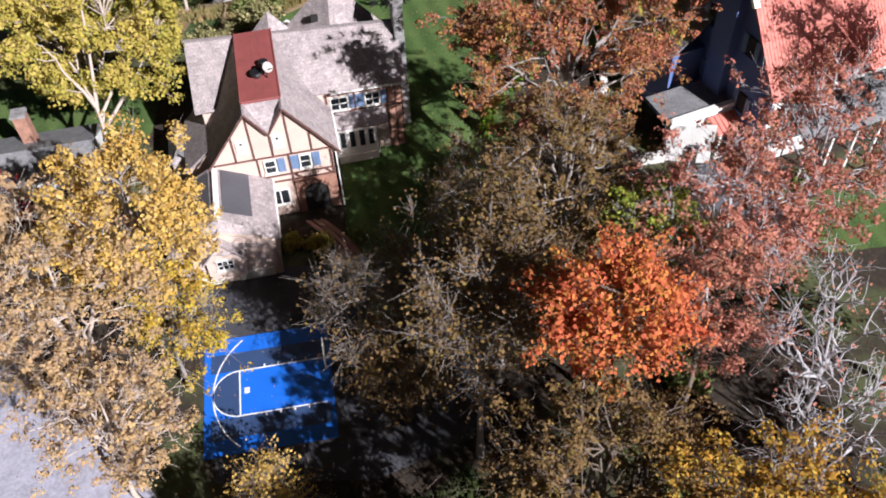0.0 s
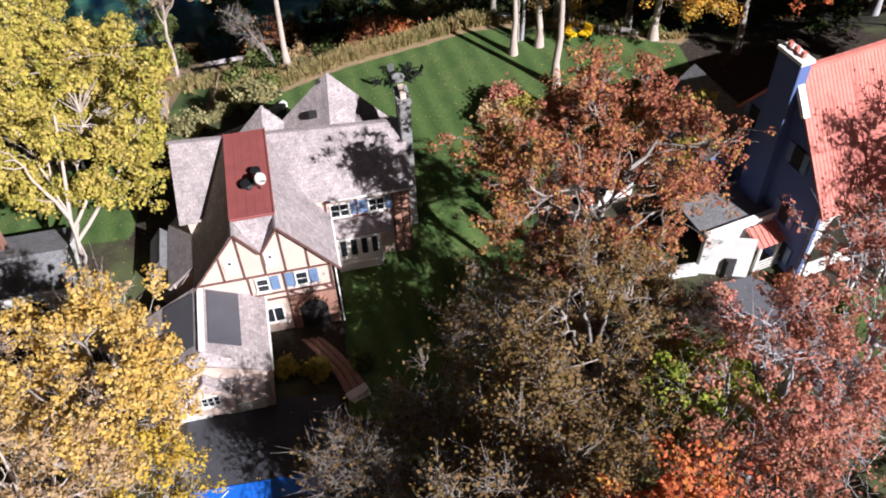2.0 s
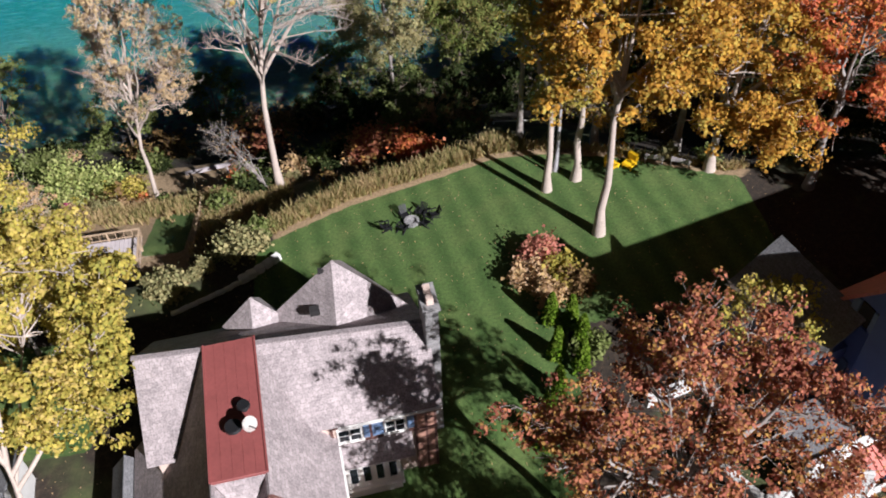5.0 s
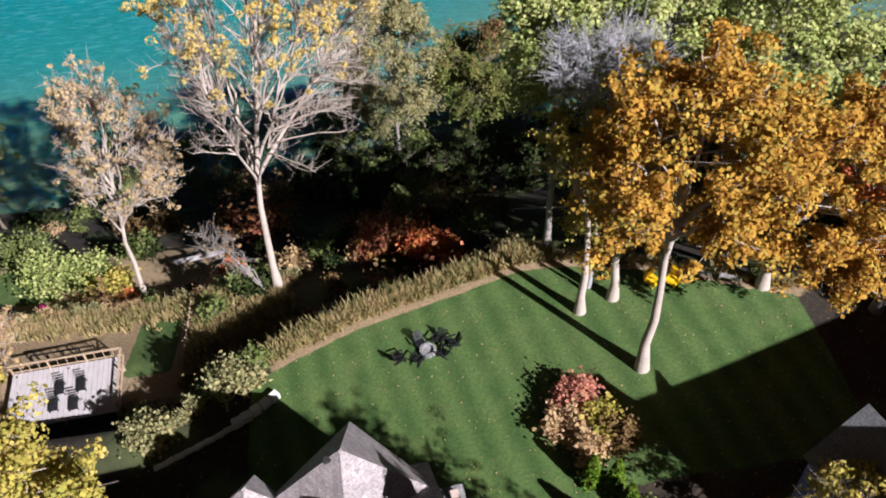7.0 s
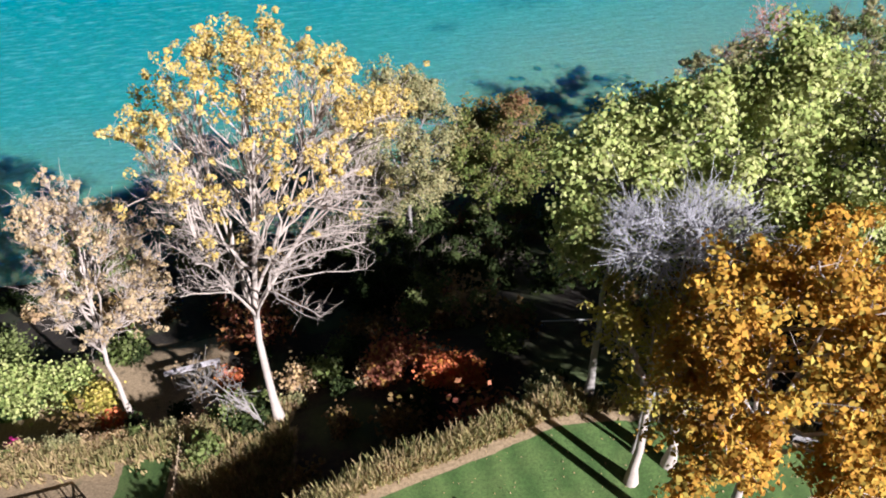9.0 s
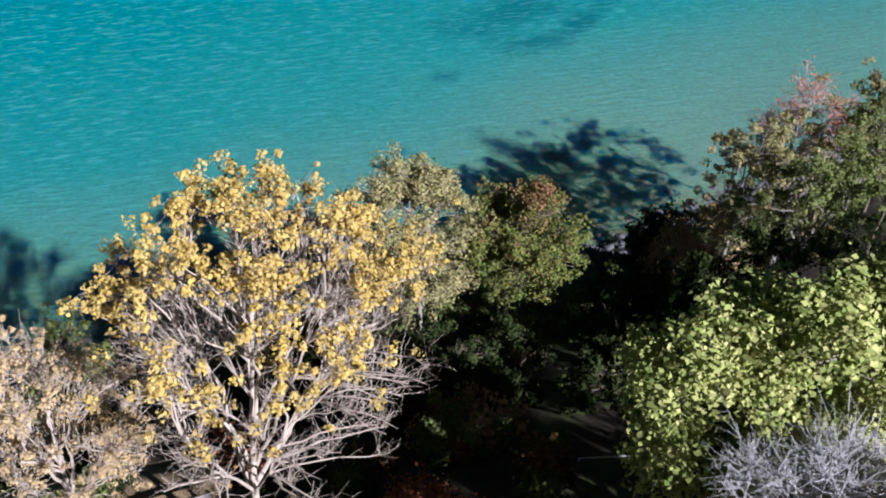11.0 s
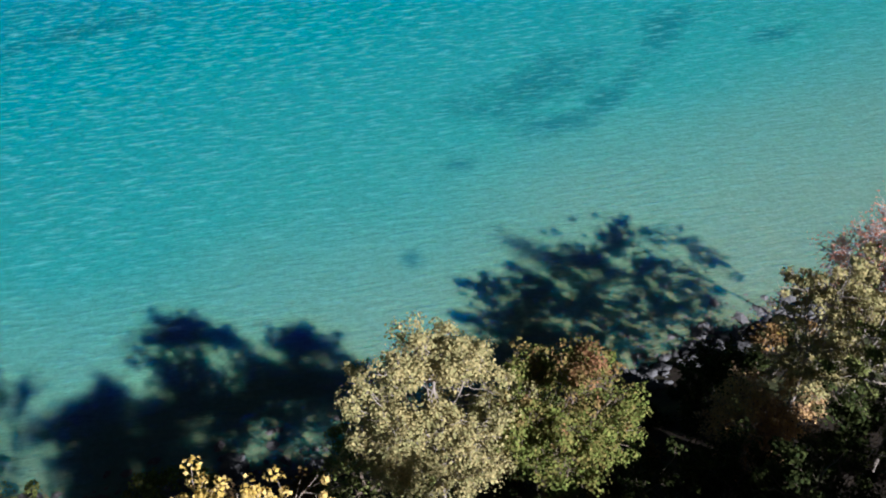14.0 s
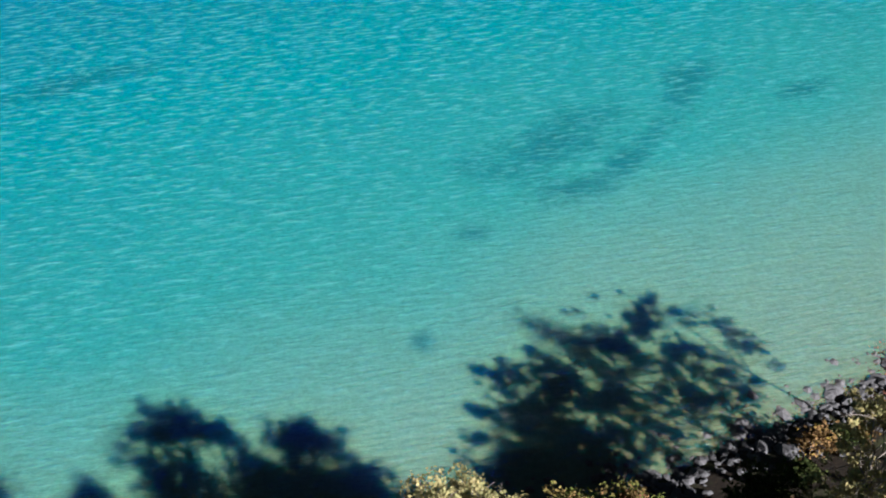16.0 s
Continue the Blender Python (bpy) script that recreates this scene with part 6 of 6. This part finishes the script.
# ---- shrubs ----
for i, (x, y, rr, lf, n, lab) in enumerate((
        (10.9, 71.6, 1.7, L_PINK, 1300, "red-leaved shrub at the lawn's edge"), (9.8, 70.0, 1.5, L_TAN, 1100, "tan shrub at the lawn's edge"),
        (12.0, 69.8, 1.6, L_YGREEN, 1200, "yellow-green shrub at the lawn's edge"), (11.0, 68.2, 1.4, L_TAN, 900, "brown shrub at the lawn's edge"),
        (13.2, 68.6, 1.5, L_OLIVE, 900, "olive shrub beside the lawn"), (13.0, 63.2, 1.3, L_GREEN, 800, "green shrub beside the lawn"),
        (-11.6, 77.9, 1.9, L_GREYGREEN, 1900, "clipped green hedge shrub"), (-13.2, 79.4, 1.9, L_GREYGREEN, 1800, "green shrub above the bluff"),
        (-12.0, 80.6, 1.7, L_OLIVE, 1200, "olive shrub above the bluff"), (-10.0, 79.4, 1.3, L_GREEN, 1000, "low green shrub by the lawn"),
        (-15.2, 81.6, 1.6, L_OLIVE, 1000, "olive shrub on the bluff"), (-16.8, 73.9, 1.5, L_GREYGREEN, 900, "grey-green shrub in shade"),
        (-18.2, 74.6, 1.3, L_GREYGREEN, 800, "grey-green shrub in shade"), (-19.5, 77.8, 1.4, L_GREEN, 800, "green shrub below the deck"),
        (-34.8, 104.5, 3.2, L_PALE, 2200, "broad green bush on the grassy bluff"), (-30.6, 104.2, 2.8, L_PALE, 1800, "green bush on the grassy bluff"),
        (-27.4, 101.6, 2.4, L_YGREEN, 1700, "yellow-green bush beside the slender tree"), (-25.6, 99.4, 1.5, L_RED, 700, "small orange bush by the slender tree"),
        (-38.5, 110.0, 3.4, L_GREEN, 2000, "green bush low on the bluff"), (-44.0, 104.0, 3.4, L_GREEN, 2000, "green bush on the bluff"),
        (-31.6, 95.0, 0.9, leaf_mat("magenta_leaves", [(0.35, 0.03, 0.14), (0.45, 0.06, 0.2)]), 500, "small magenta shrub on the bluff"),
        (3.4, 95.0, 2.2, L_RED, 1700, "red autumn sumac on the bluff"), (0.2, 97.4, 2.5, L_RUST, 1800, "rust-red sumac on the bluff"),
        (-1.8, 96.4, 1.9, L_RUST, 1300, "rust sumac on the bluff"), (5.6, 94.0, 1.6, L_RED, 900, "red sumac on the bluff"),
        (-15.6, 103.0, 1.6, L_RED, 700, "reddish bush in shade"), (-17.0, 98.0, 1.0, L_PINK, 500, "small pink bush in shade"),
        (9.6, 87.4, 1.6, L_GREYGREEN, 1000, "pale bush at the lawn's end"), (11.0, 88.4, 1.4, L_TAN, 900, "tan bush at the lawn's end"),
        (-6.4, 46.0, 1.0, L_YGREEN, 700, "yellow-green shrub by the front walk"), (-8.4, 46.6, 0.9, L_YGREEN, 600, "yellow-green shrub by the garage"),
        (-3.2, 46.6, 0.8, L_GREEN, 500, "green shrub beside the front walk"), (-9.0, 98.4, 2.0, L_TAN, 500, "pale twiggy bush under the cottonwood"),
        (24.0, 82.0, 1.1, L_GREYGREEN, 600, "grey-green shrub at the lawn's edge"), (27.0, 80.6, 1.2, L_GREEN, 600, "green shrub at the lawn's edge"),
        (30.0, 51.0, 1.2, L_RUST, 700, "rust shrub in front of the porch"), (28.4, 48.6, 1.0, L_RUST, 500, "red-brown shrub beside the porch"),
        (32.0, 46.0, 1.2, L_GREEN, 600, "green shrub by the villa lawn"), (17.6, 29.6, 1.6, L_GREEN, 900, "green shrub under the red trees"),
        (14.6, 21.8, 1.4, L_GREEN, 700, "green shrub under the maple"))):
    shrub(lab, x, y, rr, lf, int(n * 1.3), 0.26 + 0.03 * rr, 200 + i, G)


def conifer(x, y, h, seed):
    """An upright evergreen of overlapping flat sprays."""
    rng = np.random.default_rng(seed)
    n = 1100
    t = rng.random(n) ** 0.8
    a = rng.uniform(0, 6.283, n)
    rad = 0.62 * (1 - t) ** 0.7 * rng.uniform(0.5, 1.1, n) + 0.05
    C = np.stack([rad * np.cos(a), rad * np.sin(a), t * h + 0.1], -1)
    v, f = leaf_quads(C, 0.26, rng, 0.1)
    ob = tagged(new("arborvitae"), "narrow bright green arborvitae beside the lawn", "conifer", "row of arborvitae")
    ob.matrix_world = Matrix.Translation((x, y, gz(x, y) - 0.05))
    part_mesh("foliage", quick_mesh("foliage", v, f, L_CONIFER), ob)
    vv, ff = tubes(np.array([[[0, 0, -0.2], [0, 0, h * 0.5], [0, 0, h * 0.95]]]), np.array([[0.07, 0.04, 0.01]]), 6)
    part_mesh("trunk", quick_mesh("trunk", vv, ff, B), ob)


L_CONIFER = leaf_mat("arborvitae_green", [(0.05, 0.1, 0.015), (0.1, 0.17, 0.02), (0.16, 0.22, 0.04)])
for i, (x, y, h) in enumerate(((10.6, 66.0, 3.0), (11.9, 65.4, 3.2), (10.4, 63.0, 3.2), (11.8, 61.6, 3.4), (12.4, 64.0, 2.8), (9.9, 60.2, 3.0), (8.9, 58.6, 3.0), (8.4, 56.6, 3.2))):
    conifer(x, y, h, 300 + i)

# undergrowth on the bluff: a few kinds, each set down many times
kinds = [shrub("low tangled undergrowth on the bluff", -8.0 + 3 * i, 101.0 + 2 * i, 1.3 + 0.2 * i, lf, 500, 0.34, 320 + i, G, "undergrowth_bush", "undergrowth on the bluff") for i, lf in enumerate((L_SHADED, L_GREEN, L_OLIVE, L_TAN, L_RUST))]
hedge_kinds = [shrub("grey-green leafy hedge bush above the bluff", -14.0 + 1.6 * i, 78.4 + 0.7 * i, 1.35, lf, 800, 0.26, 340 + i, G, "hedge_bush", "hedge above the bluff") for i, lf in enumerate((L_GREYGREEN, L_GREEN, L_TAN))]
rng = random.Random(17)
for i in range(150):
    x = rng.uniform(-48, 62)
    e, s = float(edge_y(x)), float(shore_y(x))
    y = e + 5 + (s - e - 8) * rng.random()
    if (-34 < x < -17 and y < 97) or (x < -29 and y < 109):
        continue
    k = kinds[rng.choices(range(5), (5, 3, 4, 1.2, 1))[0]]
    sc = rng.uniform(0.7, 1.5)
    ob = copy_thing(k, pose(x, y, gz(x, y) - 0.1, 0, 0, rng.uniform(0, 360)))
    ob.scale = (sc, sc, sc * rng.uniform(0.8, 1.2))


# a hedge along the second scarp and a thicket at the lawn's western corner
for i in range(46):
    x = -42 + i * 0.74 + rng.uniform(-0.4, 0.4)
    y = 94.9 + 0.06 * (x + 20) + rng.uniform(-0.5, 0.5)
    sc = rng.uniform(0.45, 0.75)
    ob = copy_thing(hedge_kinds[rng.choices(range(3), (4, 2, 2))[0]], pose(x, y, gz(x, y) - 0.1, 0, 0, rng.uniform(0, 360)))
    ob.scale = (sc, sc, sc * rng.uniform(0.9, 1.3))
for i in range(12):
    x = rng.uniform(-18.0, -10.2)
    y = float(edge_y(x)) + rng.uniform(1.0, 5.0)
    sc = rng.uniform(0.5, 0.85)
    ob = copy_thing(hedge_kinds[rng.choices(range(3), (5, 3, 1))[0]], pose(x, y, gz(x, y) - 0.1, 0, 0, rng.uniform(0, 360)))
    ob.scale = (sc, sc, sc * rng.uniform(0.9, 1.3))


def build_tall_grass():
    """Tufts of tall tan grass along the lawn's edge and along the path on the bluff."""
    rng = np.random.default_rng(23)
    pts = []
    for _ in range(1500):
        x = rng.uniform(-9.5, 12)
        pts.append((x, float(edge_y(x)) + 0.3 + abs(rng.normal(0, 1.1)), rng.uniform(0.7, 1.4)))
    for _ in range(1500):
        x = rng.uniform(-42, -9.5)
        pts.append((x, 93.4 + 0.06 * (x + 20) + rng.normal(0, 1.0), rng.uniform(0.5, 1.1)))
    for _ in range(1300):
        x = rng.uniform(-17.2, -9)
        pts.append((x, rng.uniform(82, 92), rng.uniform(0.5, 1.2)))
    for _ in range(350):
        x = rng.uniform(12, 30)
        pts.append((x, float(edge_y(x)) + 0.2 + abs(rng.normal(0, 0.6)), rng.uniform(0.4, 0.8)))
    pts = np.array(pts)
    n = 9
    base = np.repeat(pts, n, axis=0)
    m = len(base)
    bx = base[:, 0] + rng.normal(0, 0.16, m)
    by = base[:, 1] + rng.normal(0, 0.16, m)
    bz = ground_z(bx, by)
    h = base[:, 2] * rng.uniform(0.7, 1.2, m)
    lean = rng.normal(0, 0.28, (m, 2)) * h[:, None]
    a = rng.uniform(0, 6.283, m)
    w = 0.05
    o = np.stack([bx, by, bz - 0.05], -1)
    sd = np.stack([np.cos(a), np.sin(a), 0 * a], -1) * w
    tip = o + np.stack([lean[:, 0], lean[:, 1], h], -1)
    mid = o * 0.45 + tip * 0.55
    v = np.stack([o - sd, o + sd, tip + sd * 0.5, mid - sd * 1.4], 1).reshape(-1, 3)
    me = quick_mesh("tall_grass", v, np.arange(m * 4).reshape(m, 4), M_GRASS_TAN)
    return tagged(new("tall_grass", me), "tall tan grass along the lawn's edge and bluff path", "grass", kind="stuff")


build_tall_grass()


def build_fallen_leaves():
    """Fallen leaves lying on lawns, drives and roofs' feet."""
    rng = np.random.default_rng(29)
    n = 4000
    x = rng.uniform(-30, 32, n)
    y = rng.uniform(12, 84, n)
    keep = (y < edge_y(x) - 0.3) & ~((x > -17) & (x < 2.8) & (y > 43) & (y < 68))
    x, y = x[keep], y[keep]
    C = np.stack([x, y, ground_z(x, y) + 0.07], -1)
    v, f = leaf_quads(C, 0.11, rng, 2.5)
    return tagged(new("fallen_leaves", quick_mesh("fallen_leaves", v, f, L_TAN)), "scattered dry fallen leaves on the ground", "leaves", kind="stuff")


build_fallen_leaves()
